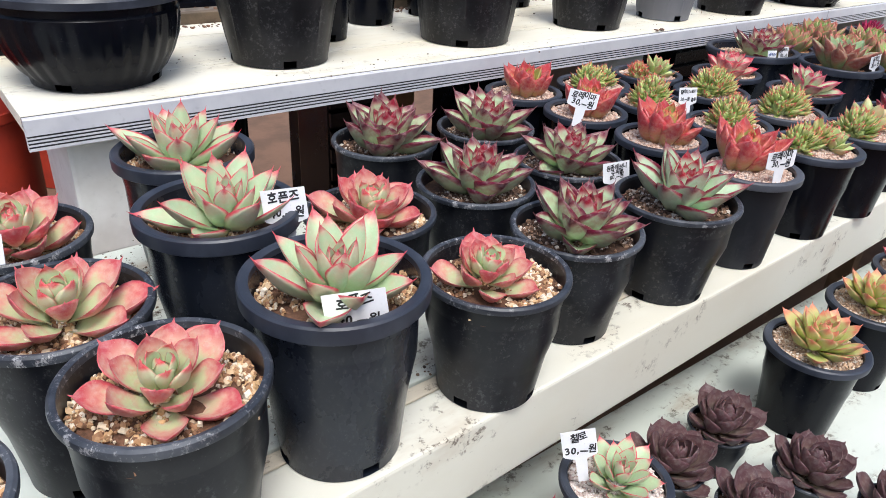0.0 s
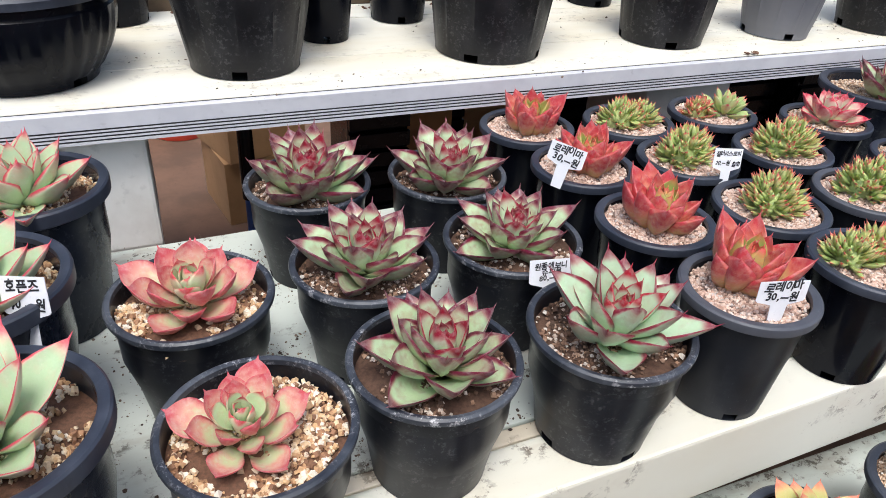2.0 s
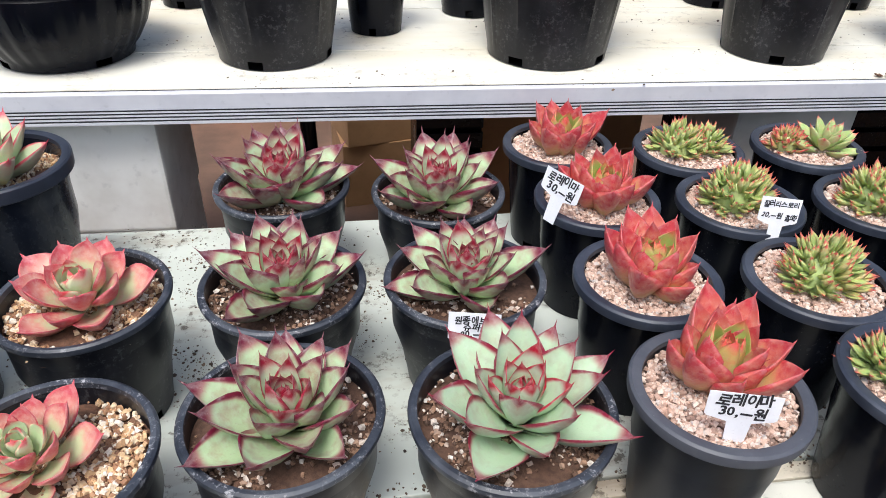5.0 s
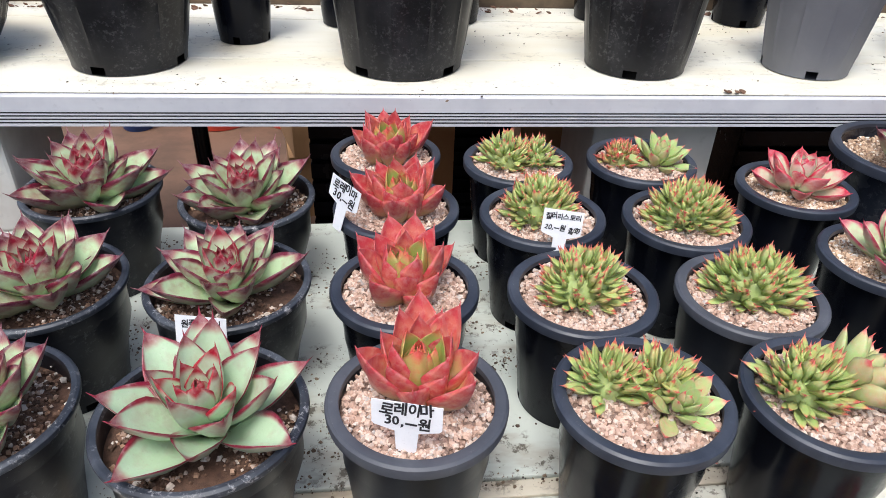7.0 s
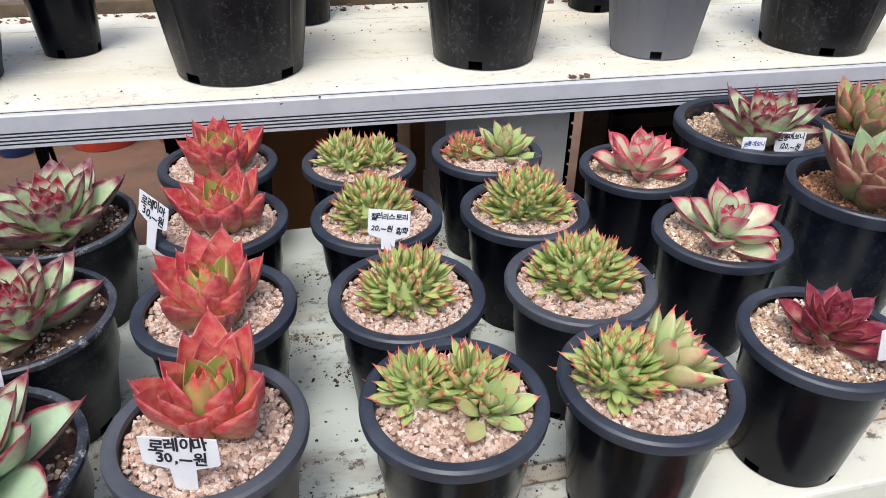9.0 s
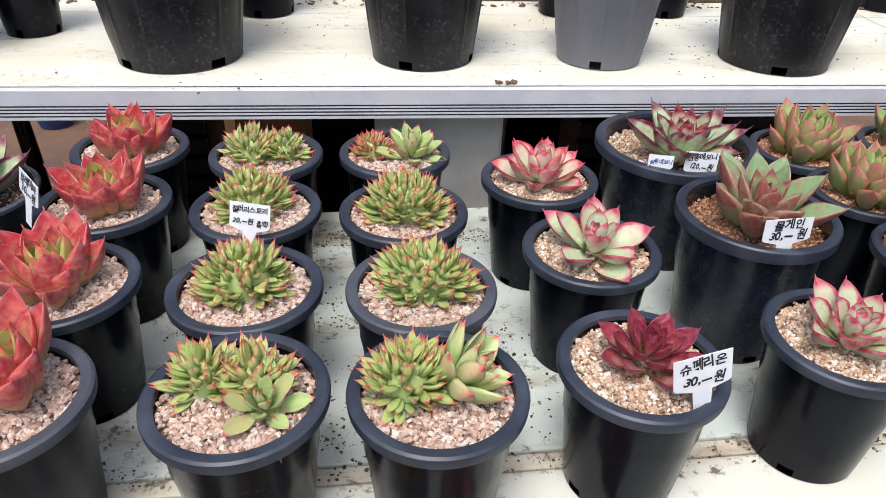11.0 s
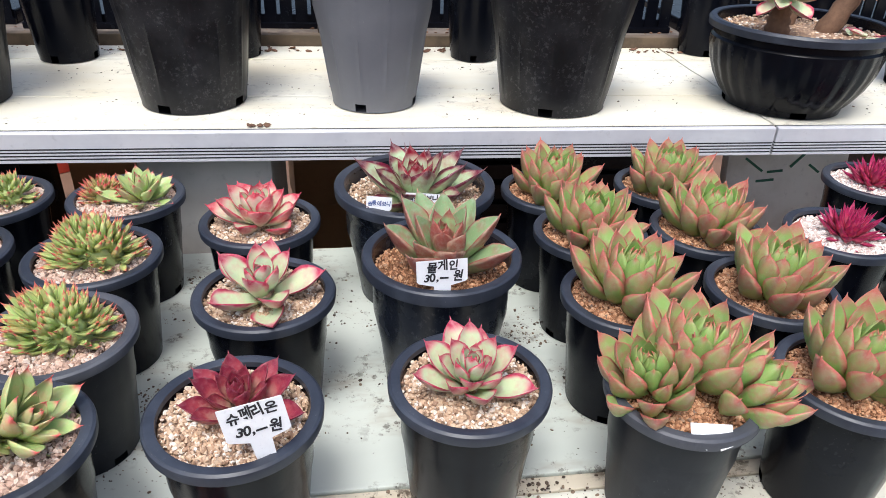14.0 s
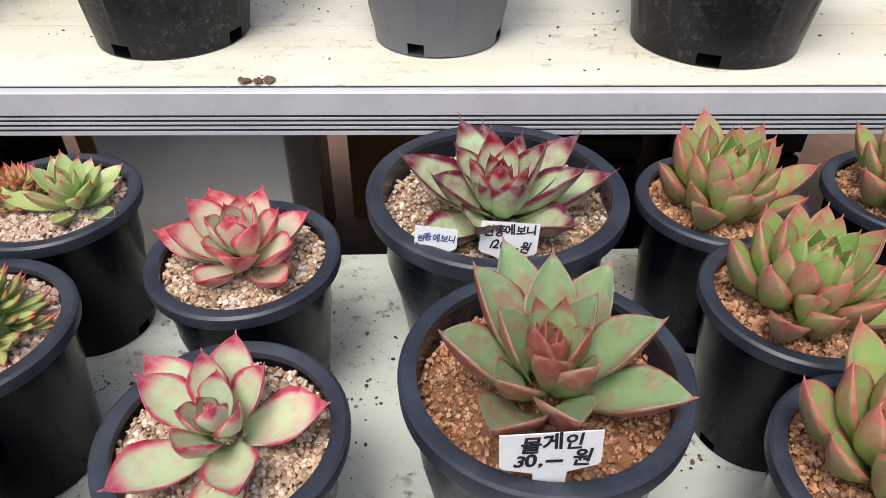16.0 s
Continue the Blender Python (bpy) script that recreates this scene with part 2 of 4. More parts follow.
LEAF = {
    "copper_heart": leaf_paint("copper_green_heart", (0.24, 0.42, 0.10), (0.34, 0.34, 0.13), (0.50, 0.13, 0.09), (0.9, 1.12), (0.84, 1.04), 0.25, (0.34, 0.52, 0.14), 0.4, 0.4, 0.36, 0.1),
    "red_heart": leaf_paint("red_heart", (0.32, 0.42, 0.10), (0.50, 0.32, 0.11), (0.62, 0.08, 0.06), (0.8, 1.2), (0.70, 1.05), 0.4, noisy=0.5, vary=0.5, rough=0.33, dusty=0.08),
    "mint_heart": leaf_paint("mint_heart", (0.50, 0.64, 0.44), (0.46, 0.30, 0.24), (0.40, 0.008, 0.03), (0.78, 0.95), (0.70, 0.90), 0.4, (0.50, 0.66, 0.42), 0.2, 0.2, 0.36),
    "mint": leaf_paint("mint_leaf", (0.45, 0.59, 0.40), (0.38, 0.24, 0.20), (0.21, 0.008, 0.03), (0.76, 0.94), (0.78, 0.95), 0.45, (0.46, 0.62, 0.36), 0.25, 0.2, 0.38),
    "ebony_heart": leaf_paint("maroon_edged_heart", (0.50, 0.62, 0.40), (0.44, 0.25, 0.21), (0.28, 0.008, 0.03), (0.74, 0.93), (0.64, 0.88), 0.45, (0.48, 0.64, 0.32), 0.3, 0.3, 0.36),
    "ebony": leaf_paint("maroon_edged_leaf", (0.44, 0.57, 0.34), (0.34, 0.17, 0.15), (0.14, 0.008, 0.03), (0.72, 0.93), (0.72, 0.93), 0.48, (0.42, 0.58, 0.26), 0.4, 0.35, 0.36),
    "pink_heart": leaf_paint("pink_rosette_heart", (0.52, 0.63, 0.36), (0.60, 0.45, 0.30), (0.60, 0.07, 0.08), (0.86, 1.1), (0.74, 0.96), 0.35, (0.50, 0.62, 0.34), 0.25, 0.3),
    "pink": leaf_paint("pink_rosette_leaf", (0.52, 0.56, 0.32), (0.62, 0.32, 0.25), (0.52, 0.08, 0.10), (0.5, 1.12), (0.42, 1.08), 0.85, (0.50, 0.60, 0.34), 0.45, 0.55, 0.36, 0.22, (0.2, 0.9)),
    "pale": leaf_paint("pale_green_leaf", (0.44, 0.57, 0.35), (0.58, 0.46, 0.33), (0.58, 0.06, 0.09), (0.80, 1.0), (0.76, 0.98), 0.6, (0.46, 0.60, 0.32), noisy=0.3),
    "red": leaf_paint("red_leaf", (0.56, 0.38, 0.16), (0.62, 0.20, 0.14), (0.50, 0.05, 0.065), (0.55, 1.12), (0.36, 1.02), 0.66, (0.54, 0.34, 0.15), 0.75, 0.5, 0.33, 0.2, (0.2, 0.85)),
    "crest": leaf_paint("crested_green_leaf", (0.40, 0.52, 0.17), (0.54, 0.44, 0.17), (0.60, 0.11, 0.08), (0.9, 1.3), (0.70, 0.98), 0.35, (0.46, 0.54, 0.22), 0.5, 0.6, 0.38, 0.15),
    "open": leaf_paint("open_green_leaf", (0.40, 0.53, 0.20), (0.56, 0.42, 0.22), (0.62, 0.10, 0.09), (0.92, 1.15), (0.80, 1.0), 0.4, (0.44, 0.56, 0.22), 0.5, 0.5, 0.38, 0.15),
    "ruddy": leaf_paint("ruddy_leaf", (0.48, 0.46, 0.18), (0.60, 0.32, 0.16), (0.58, 0.08, 0.07), (0.8, 1.2), (0.5, 0.95), 0.6, (0.50, 0.42, 0.18), 0.6, 0.6, 0.38, 0.1),
    "blush_heart": leaf_paint("blush_edged_heart", (0.52, 0.66, 0.44), (0.60, 0.36, 0.32), (0.52, 0.025, 0.08), (0.80, 0.98), (0.72, 0.94), 0.5, (0.52, 0.67, 0.42), 0.3, 0.3, 0.34),
    "blush": leaf_paint("blush_edged_leaf", (0.53, 0.63, 0.39), (0.60, 0.32, 0.29), (0.46, 0.03, 0.085), (0.70, 0.96), (0.70, 0.96), 0.88, (0.54, 0.67, 0.38), 0.35, 0.35, 0.34),
    "rosy_heart": leaf_paint("rosy_heart", (0.60, 0.68, 0.46), (0.68, 0.40, 0.35), (0.58, 0.03, 0.07), (0.80, 1.0), (0.74, 0.96), 0.55, (0.58, 0.68, 0.42), 0.3, 0.3, 0.34),
    "rosy": leaf_paint("rosy_edged_leaf", (0.60, 0.62, 0.44), (0.68, 0.36, 0.32), (0.56, 0.035, 0.075), (0.72, 0.98), (0.64, 0.97), 0.82, (0.58, 0.66, 0.40), 0.4, 0.4, 0.34, 0.22, (0.3, 0.95)),
    "wine": leaf_paint("wine_red_leaf", (0.46, 0.22, 0.18), (0.36, 0.06, 0.08), (0.22, 0.018, 0.045), (0.4, 1.05), (0.4, 0.98), 0.7, (0.50, 0.40, 0.24), 0.5, 0.5, 0.3, 0.1),
    "sage_heart": leaf_paint("sage_heart", (0.32, 0.46, 0.21), (0.40, 0.22, 0.14), (0.32, 0.075, 0.06), (0.80, 1.02), (0.74, 0.96), 1.0, (0.46, 0.60, 0.27), 0.6, 0.3, 0.4, 0.15, (0.3, 0.85)),
    "sage": leaf_paint("sage_leaf", (0.25, 0.37, 0.18), (0.36, 0.21, 0.14), (0.34, 0.09, 0.07), (0.88, 1.03), (0.92, 1.02), 0.8, (0.40, 0.53, 0.27), 0.7, 0.35, 0.4, 0.2, (0.3, 0.8)),
    "copper": leaf_paint("copper_green_leaf", (0.28, 0.44, 0.13), (0.42, 0.28, 0.15), (0.50, 0.14, 0.11), (0.80, 1.02), (0.74, 1.05), 0.58, (0.34, 0.52, 0.15), 0.6, 0.5, 0.38, 0.12),
    "magenta": leaf_paint("magenta_leaf", (0.5, 0.1, 0.16), (0.5, 0.03, 0.11), (0.34, 0.01, 0.08), (0.5, 1.0), (0.3, 0.9), 0.4, noisy=0.4, vary=0.4, dusty=0.1),
    "plum": leaf_paint("plum_leaf", (0.20, 0.145, 0.12), (0.145, 0.085, 0.08), (0.095, 0.042, 0.048), (0.4, 1.0), (0.4, 1.0), 0.4, (0.28, 0.27, 0.16), 0.5, 0.6, 0.48, 0.12),
    "lime": leaf_paint("lime_leaf", (0.46, 0.52, 0.16), (0.56, 0.46, 0.2), (0.66, 0.2, 0.12), (0.75, 1.1), (0.62, 1.0), 0.3, noisy=0.3, vary=0.35, dusty=0.12),
}

# ---- mesh helpers ----


def mesh_of(name, verts, faces, material, smooth=True):
    me = bpy.data.meshes.new(name)
    me.from_pydata(verts, [], faces)
    me.materials.append(material)
    if smooth:
        me.polygons.foreach_set("use_smooth", [True] * len(me.polygons))
    me.update()
    return me


def part(name, data, parent, label="", m=None, kind=""):
    """Links mesh data as one part under a thing."""
    ob = new(name, data)
    ob.parent = parent
    if m is not None:
        ob.matrix_basis = m
    return tagged(ob, label=label, kind=kind)


def box_mesh(name, x0, x1, y0, y1, z0, z1, material, bevel=0.003):
    bm = bmesh.new()
    bmesh.ops.create_cube(bm, size=1.0)
    for v in bm.verts:
        v.co = ((x0 + x1) / 2 + v.co.x * (x1 - x0), (y0 + y1) / 2 + v.co.y * (y1 - y0), (z0 + z1) / 2 + v.co.z * (z1 - z0))
    if bevel:
        bmesh.ops.bevel(bm, geom=bm.edges[:], offset=bevel, segments=2, affect="EDGES", profile=0.6)
    me = bpy.data.meshes.new(name)
    bm.to_mesh(me)
    bm.free()
    me.materials.append(material)
    return me


def lathe(name, profile, material, seg=64, skip=None, ribs=None, close=False):
    """A turned shape from (radius, height) pairs. skip(i, j): leave out that face. ribs(j, z): radius added at a column."""
    verts, faces = [], []
    n = len(profile)
    for r, z in profile:
        for j in range(seg):
            a = 2 * math.pi * j / seg
            q = r + (ribs(j, r, z) if ribs else 0.0)
            verts.append((q * math.cos(a), q * math.sin(a), z))
    for i in range(n if close else n - 1):
        for j in range(seg):
            if skip and skip(i, j):
                continue
            k, i2 = (j + 1) % seg, (i + 1) % n
            faces.append((i * seg + j, i * seg + k, i2 * seg + k, i2 * seg + j))
    me = mesh_of(name, verts, faces, material)
    me.set_sharp_from_angle(angle=radians(32))
    return me



def chip_mesh(name, count, place, size, material, rng, flat=0.7):
    """Many small stones in one mesh. place(rng): x, y, z; size(rng): radius."""
    t = (1 + 5**0.5) / 2
    base = np.array([(-1, t, 0), (1, t, 0), (-1, -t, 0), (1, -t, 0), (0, -1, t), (0, 1, t), (0, -1, -t), (0, 1, -t), (t, 0, -1), (t, 0, 1), (-t, 0, -1), (-t, 0, 1)]) / 1.9
    tri = np.array([(0, 11, 5), (0, 5, 1), (0, 1, 7), (0, 7, 10), (0, 10, 11), (1, 5, 9), (5, 11, 4), (11, 10, 2), (10, 7, 6), (7, 1, 8),
                    (3, 9, 4), (3, 4, 2), (3, 2, 6), (3, 6, 8), (3, 8, 9), (4, 9, 5), (2, 4, 11), (6, 2, 10), (8, 6, 7), (9, 8, 1)])
    verts, faces = [], []
    for i in range(count):
        s = size(rng)
        q = base * (1 + rng.uniform(-0.22, 0.22, (12, 1))) * s * np.array([rng.uniform(0.75, 1.3), rng.uniform(0.75, 1.3), flat])
        a, b = rng.uniform(0, 6.28), rng.uniform(-0.5, 0.5)
        rot = np.array(Euler((b, rng.uniform(-0.5, 0.5), a)).to_matrix())
        verts.append(q @ rot.T + np.array(place(rng)))
        faces.append(tri + 12 * i)
    return mesh_of(name, np.concatenate(verts).tolist(), np.concatenate(faces).tolist(), material, False)


def grit_mesh(name, spots, size, material, rng):
    """Angular stones with blunt tops lying at the given spots, in one mesh."""
    base = np.array([(-1, -1, -0.8), (1, -1, -0.8), (1, 1, -0.8), (-1, 1, -0.8), (-0.66, -0.66, 0.7), (0.66, -0.66, 0.7), (0.66, 0.66, 0.7), (-0.66, 0.66, 0.7)])
    quad = np.array([(4, 5, 6, 7), (0, 1, 5, 4), (1, 2, 6, 5), (2, 3, 7, 6), (3, 0, 4, 7)])
    verts, faces = [], []
    for i, spot in enumerate(spots):
        q = base * (1 + rng.uniform(-0.3, 0.3, (8, 3))) * size(rng) * np.array([rng.uniform(0.7, 1.3), rng.uniform(0.7, 1.2), 0.85])
        rot = np.array(Euler((rng.uniform(-0.7, 0.7), rng.uniform(-0.7, 0.7), rng.uniform(0, 6.28))).to_matrix())
        verts.append(q @ rot.T + np.array(spot))
        faces.append(quad + 8 * i)
    return mesh_of(name, np.concatenate(verts).tolist(), np.concatenate(faces).tolist(), material, False)


# ---- plant pots ----
def pot_thing(r, h, soil, style, seed, label):
    """A tapered nursery pot with its soil, standing at the origin. style: wide, thin or deep rims."""
    rng = np.random.default_rng(seed)
    top = tagged(new("plant_pot"), label, "plant pot", "potted succulents on the shelf")
    rb, seg = r * 0.70, 64
    lip = {"wide": 0.0085, "faded": 0.0085, "thin": 0.0045, "deep": 0.011}[style]
    band = {"wide": 0.011, "faded": 0.011, "thin": 0.007, "deep": 0.014}[style]
    rw = r - lip
    notch = {(4 + 16 * k + d) % seg for k in range(4) for d in range(3)}
    body = [(0.0005, 0.0007), (rb - 0.004, 0.0006), (rb, 0.001), (rb + 0.0006, 0.007), (rb + 0.0012, 0.011), *[(rb + 0.0012 + (rw - rb - 0.0012) * k / 8, 0.011 + (h - band - 0.011) * k / 8) for k in range(1, 9)], (rw, h - 0.004),
            (rw - 0.003, h - 0.004), (rw - 0.004, h * 0.6), (rb - 0.003, 0.012), (0.0005, 0.012)]
    groove = lambda j, rr, z: -0.0007 if j % 16 == 9 and 0.012 < z < h - band else 0.0
    skin, edge = {"thin": (CHALKY, CHALKY_RIM), "deep": (DEEP, RIM_SHEEN), "faded": (FADED, FADED_RIM)}.get(style, (BLACK, RIM_SHEEN))
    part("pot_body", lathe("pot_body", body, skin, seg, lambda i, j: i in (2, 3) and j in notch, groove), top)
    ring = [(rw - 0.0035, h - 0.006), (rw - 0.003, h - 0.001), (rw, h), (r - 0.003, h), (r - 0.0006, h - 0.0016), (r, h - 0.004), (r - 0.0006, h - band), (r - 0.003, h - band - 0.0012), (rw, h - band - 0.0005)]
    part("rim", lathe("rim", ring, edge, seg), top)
    grit, _ = SOIL[soil]
    sz = h - {"wide": 0.010, "faded": 0.010, "thin": 0.020, "deep": 0.022}[style]
    rs = rw - 0.006
    disc = [(rs + 0.003, sz - 0.004), (rs * 0.8, sz - 0.001), (rs * 0.5, sz + 0.001), (rs * 0.2, sz + 0.002), (0.0004, sz + 0.002)]
    part("soil", lathe("soil", disc, BED[soil], 48), top)

    n, small, big, bare, rough = {
        "pink": (1500, 0.0014, 0.0027, -9.0, 0.0016), "tan": (2000, 0.0010, 0.0032, -0.7, 0.0018), "dark": (1800, 0.0007, 0.0026, -0.8, 0.0016),
        "sand": (2200, 0.0007, 0.0024, -9.0, 0.0014), "orange": (2300, 0.0006, 0.0022, -9.0, 0.0018), "white": (1500, 0.0012, 0.0026, -9.0, 0.0016)}[soil]
    phase = rng.uniform(0, 6.28, 3)
    spots = []
    for i in range(n):
        q, a = rs * math.sqrt((i + 0.5) / n), i * 2.39996 + rng.uniform(-0.4, 0.4)
        x, y = q * math.cos(a) + rng.normal(0, 0.001), q * math.sin(a) + rng.normal(0, 0.001)
        patch = math.sin(62 * x + phase[0]) + math.sin(55 * y + phase[1]) + 0.6 * math.sin(150 * (x - y) + phase[2])
        if patch + rng.normal(0, 0.4) > bare:
            spots.append((x, y, sz + 0.0008 + 0.0015 * (1 - q / rs) + rng.uniform(-0.4, 1.0) * rough))
    part("gravel", grit_mesh("gravel", spots, lambda g: small + (big - small) * g.uniform(0, 1) ** 1.6, grit, rng), top, kind="stuff")
    top["soil_top"] = sz
    return top


# ---- succulents ----
def leaf_mesh(name, width, thick, belly, blunt, neck, cup, curl, material, fine=True, spike=0.05, keel=0.6):
    """One fleshy leaf, a unit long, along +x: a hollowed face, a keeled back, a thorn at the tip.
    belly: where it is widest; blunt: roundness of the tip; keel: how ridged the back is."""
    tops = (-1, -0.86, -0.55, -0.2, 0.2, 0.55, 0.86, 1) if fine else (-1, -0.4, 0.4, 1)
    unders = (0.8, 0.45, 0, -0.45, -0.8) if fine else (0.0,)
    vs = [0, 0.12, 0.25, 0.38, 0.5, 0.62, 0.73, 0.82, 0.9, 0.955, 0.985] if fine else np.linspace(0, 0.97, 6)
    verts, marks, faces = [], [], []
    m = len(tops) + len(unders)
    for v in vs:
        if v < belly:
            s = v / belly
            w = neck + (1 - neck) * s * s * (3 - 2 * s)
        else:
            w = 1 - ((v - belly) / (1 - belly)) ** blunt
        w = max(w, 0.035) * width / 2
        full = min(1.0, (w / (width / 2)) ** 0.6)
        t = thick * (0.75 + 0.25 * math.sin(math.pi * min(v * 1.2, 1))) * full
        mid = curl * v * v
        for u in tops:
            verts.append((v, u * w, mid + cup * u * u * w * 1.6 - 0.1 * thick * full * u**6))
            marks.append((abs(u), v, 0.5 if abs(u) == 1 else 0.0))
        for u in unders:
            belly_round = (1 - u * u) ** 0.5 * (1 - keel) + (1 - abs(u)) * keel
            verts.append((v, u * w * 0.96, mid + cup * u * u * w * 1.6 - t * (0.16 + 0.84 * belly_round)))
            marks.append((abs(u), v, 1.0))
    n = len(vs)
    for i in range(n - 1):
        for j in range(m):
            k = (j + 1) % m
            faces.append((i * m + j, (i + 1) * m + j, (i + 1) * m + k, i * m + k))
    verts.append((1.0 + spike, 0, curl * (1.0 + spike) ** 2 + 0.01))
    marks.append((1.0, 1.0, 0.5))
    for j in range(m):
        faces.append(((n - 1) * m + j, n * m, (n - 1) * m + (j + 1) % m))
    faces.append(tuple(range(m)))
    me = mesh_of(name, verts, faces, material)
    at = me.attributes.new("leaf", "FLOAT_VECTOR", "POINT")
    at.data.foreach_set("vector", np.array(marks).ravel())
    return me


SHAPE = {
    "pink": leaf_mesh("leaf", 0.64, 0.15, 0.62, 2.2, 0.45, 0.30, 0.20, LEAF["pink"], spike=0.07, keel=0.4),
    "pale": leaf_mesh("leaf", 0.47, 0.13, 0.50, 1.6, 0.62, 0.36, 0.14, LEAF["pale"], spike=0.07),
    "ebony": leaf_mesh("leaf", 0.57, 0.12, 0.48, 1.5, 0.7, 0.38, 0.16, LEAF["ebony"], spike=0.09, keel=0.8),
    "mint": leaf_mesh("leaf", 0.55, 0.12, 0.48, 1.5, 0.72, 0.38, 0.14, LEAF["mint"], spike=0.08, keel=0.8),
    "red": leaf_mesh("leaf", 0.54, 0.16, 0.48, 1.75, 0.72, 0.42, 0.16, LEAF["red"], spike=0.07),
    "crest": leaf_mesh("leaf", 0.36, 0.17, 0.52, 1.6, 0.5, 0.2, 0.08, LEAF["crest"], False, 0.09),
    "open": leaf_mesh("leaf", 0.46, 0.14, 0.56, 1.8, 0.5, 0.3, 0.12, LEAF["open"], spike=0.07),
    "ruddy": leaf_mesh("leaf", 0.40, 0.17, 0.5, 1.6, 0.5, 0.2, 0.08, LEAF["ruddy"], False, 0.09),
    "blush": leaf_mesh("leaf", 0.56, 0.13, 0.58, 1.8, 0.5, 0.36, 0.16, LEAF["blush"], spike=0.07, keel=0.5),
    "rosy": leaf_mesh("leaf", 0.58, 0.14, 0.58, 1.9, 0.5, 0.36, 0.22, LEAF["rosy"], spike=0.06, keel=0.5),
    "wine": leaf_mesh("leaf", 0.52, 0.12, 0.56, 1.7, 0.5, 0.34, 0.18, LEAF["wine"], spike=0.07),
    "sage": leaf_mesh("leaf", 0.46, 0.12, 0.55, 1.7, 0.58, 0.42, 0.06, LEAF["sage"], spike=0.05, keel=0.7),
    "copper": leaf_mesh("leaf", 0.44, 0.18, 0.58, 1.95, 0.54, 0.34, 0.26, LEAF["copper"], spike=0.05, keel=0.5),
    "magenta": leaf_mesh("leaf", 0.32, 0.13, 0.4, 1.3, 0.7, 0.12, 0.1, LEAF["magenta"], False, 0.05),
    "plum": leaf_mesh("leaf", 0.62, 0.18, 0.66, 2.6, 0.4, 0.2, 0.24, LEAF["plum"], keel=0.4),
    "lime": leaf_mesh("leaf", 0.46, 0.13, 0.6, 1.9, 0.45, 0.2, 0.16, LEAF["lime"]),
}
# the short leaves of the heart keep their own, greener paint
for key in ("pink", "ebony", "mint", "red", "blush", "rosy", "sage", "copper"):
    SHAPE[key + "_heart"] = SHAPE[key].copy()
    SHAPE[key + "_heart"].materials[0] = LEAF[key + "_heart"]


def rosette(top, kind, rng, count, length, high, low, bend=1.0, inner=0.3, r0=0.010, h0=0.012, at=(0, 0, 0), lean=(7.0, 0.0), spread=1.0):
    """Leaves in a spiral: the heart steep and short, the outer ones long and low (degrees)."""
    turn = rng.uniform(0, 360)
    tip = Matrix.Translation(at) @ pose(0, 0, 0, lean[0], lean[1], 0)
    for i in range(count):
        f = (i + 0.5) / count
        elev = high + (low - high) * f**bend + rng.normal(0, 4)
        size = length * (inner + (1 - inner) * f**0.62) * rng.uniform(0.88, 1.1)
        m = tip @ pose(0, 0, 0, 0, 0, turn + i * 137.5 + rng.normal(0, 5)) @ Matrix.Translation((r0 * f, 0, h0 * (1 - f))) @ pose(0, 0, 0, rng.normal(0, 5), -elev, rng.normal(0, 3))
        wide = spread * rng.uniform(0.92, 1.08)
        skin = SHAPE.get(kind + "_heart", SHAPE[kind]) if f < 0.42 else SHAPE[kind]
        part("leaf", skin, top, m=m @ Matrix.Diagonal((size, size * wide, size, 1)))


def crest(top, rng, heads, kind="crest"):
    """Crowded leaves over low domes. heads: x, y, reach x, reach y, height, count, leaf length, turn."""
    for hx, hy, ax, ay, hh, count, size, turn in heads:
        core = lathe("crown", [(1.0, 0.0), (0.94, 0.34), (0.77, 0.64), (0.5, 0.86), (0.2, 0.98), (0.01, 1.0)], LEAF["crest"], 20)
        part("crown", core, top, m=pose(hx, hy, 0, 0, 0, turn) @ Matrix.Diagonal((ax, ay, hh * 0.92, 1)))
        for i in range(count):
            f = (i + 0.5) / count
            th, ph = i * 2.39996 + rng.normal(0, 0.4), math.acos(max(-0.1, min(1, 1 - 0.97 * f + rng.normal(0, 0.05))))
            d = Vector((math.sin(ph) * math.cos(th), math.sin(ph) * math.sin(th), math.cos(ph)))
            p = Vector((d.x * ax, d.y * ay, d.z * hh))
            p.rotate(Euler((0, 0, radians(turn))))
            nrm = Vector((d.x, d.y * 0.9, d.z + 0.18)).normalized()
            nrm.rotate(Euler((0, 0, radians(turn))))
            nrm = (nrm + Vector(rng.normal(0, 0.24, 3))).normalized()
            up = Vector((-p.x, -p.y, 0.03)).normalized()
            y = up.cross(nrm).normalized()
            z = nrm.cross(y)
            m = Matrix((nrm, y, z)).transposed().to_4x4()
            s = size * rng.uniform(0.75, 1.2) * (0.78 + 0.22 * f)
            part("leaf", SHAPE[kind], top, m=Matrix.Translation((hx + p.x, hy + p.y, p.z * 0.9)) @ m @ Matrix.Diagonal((s, s, s, 1)))


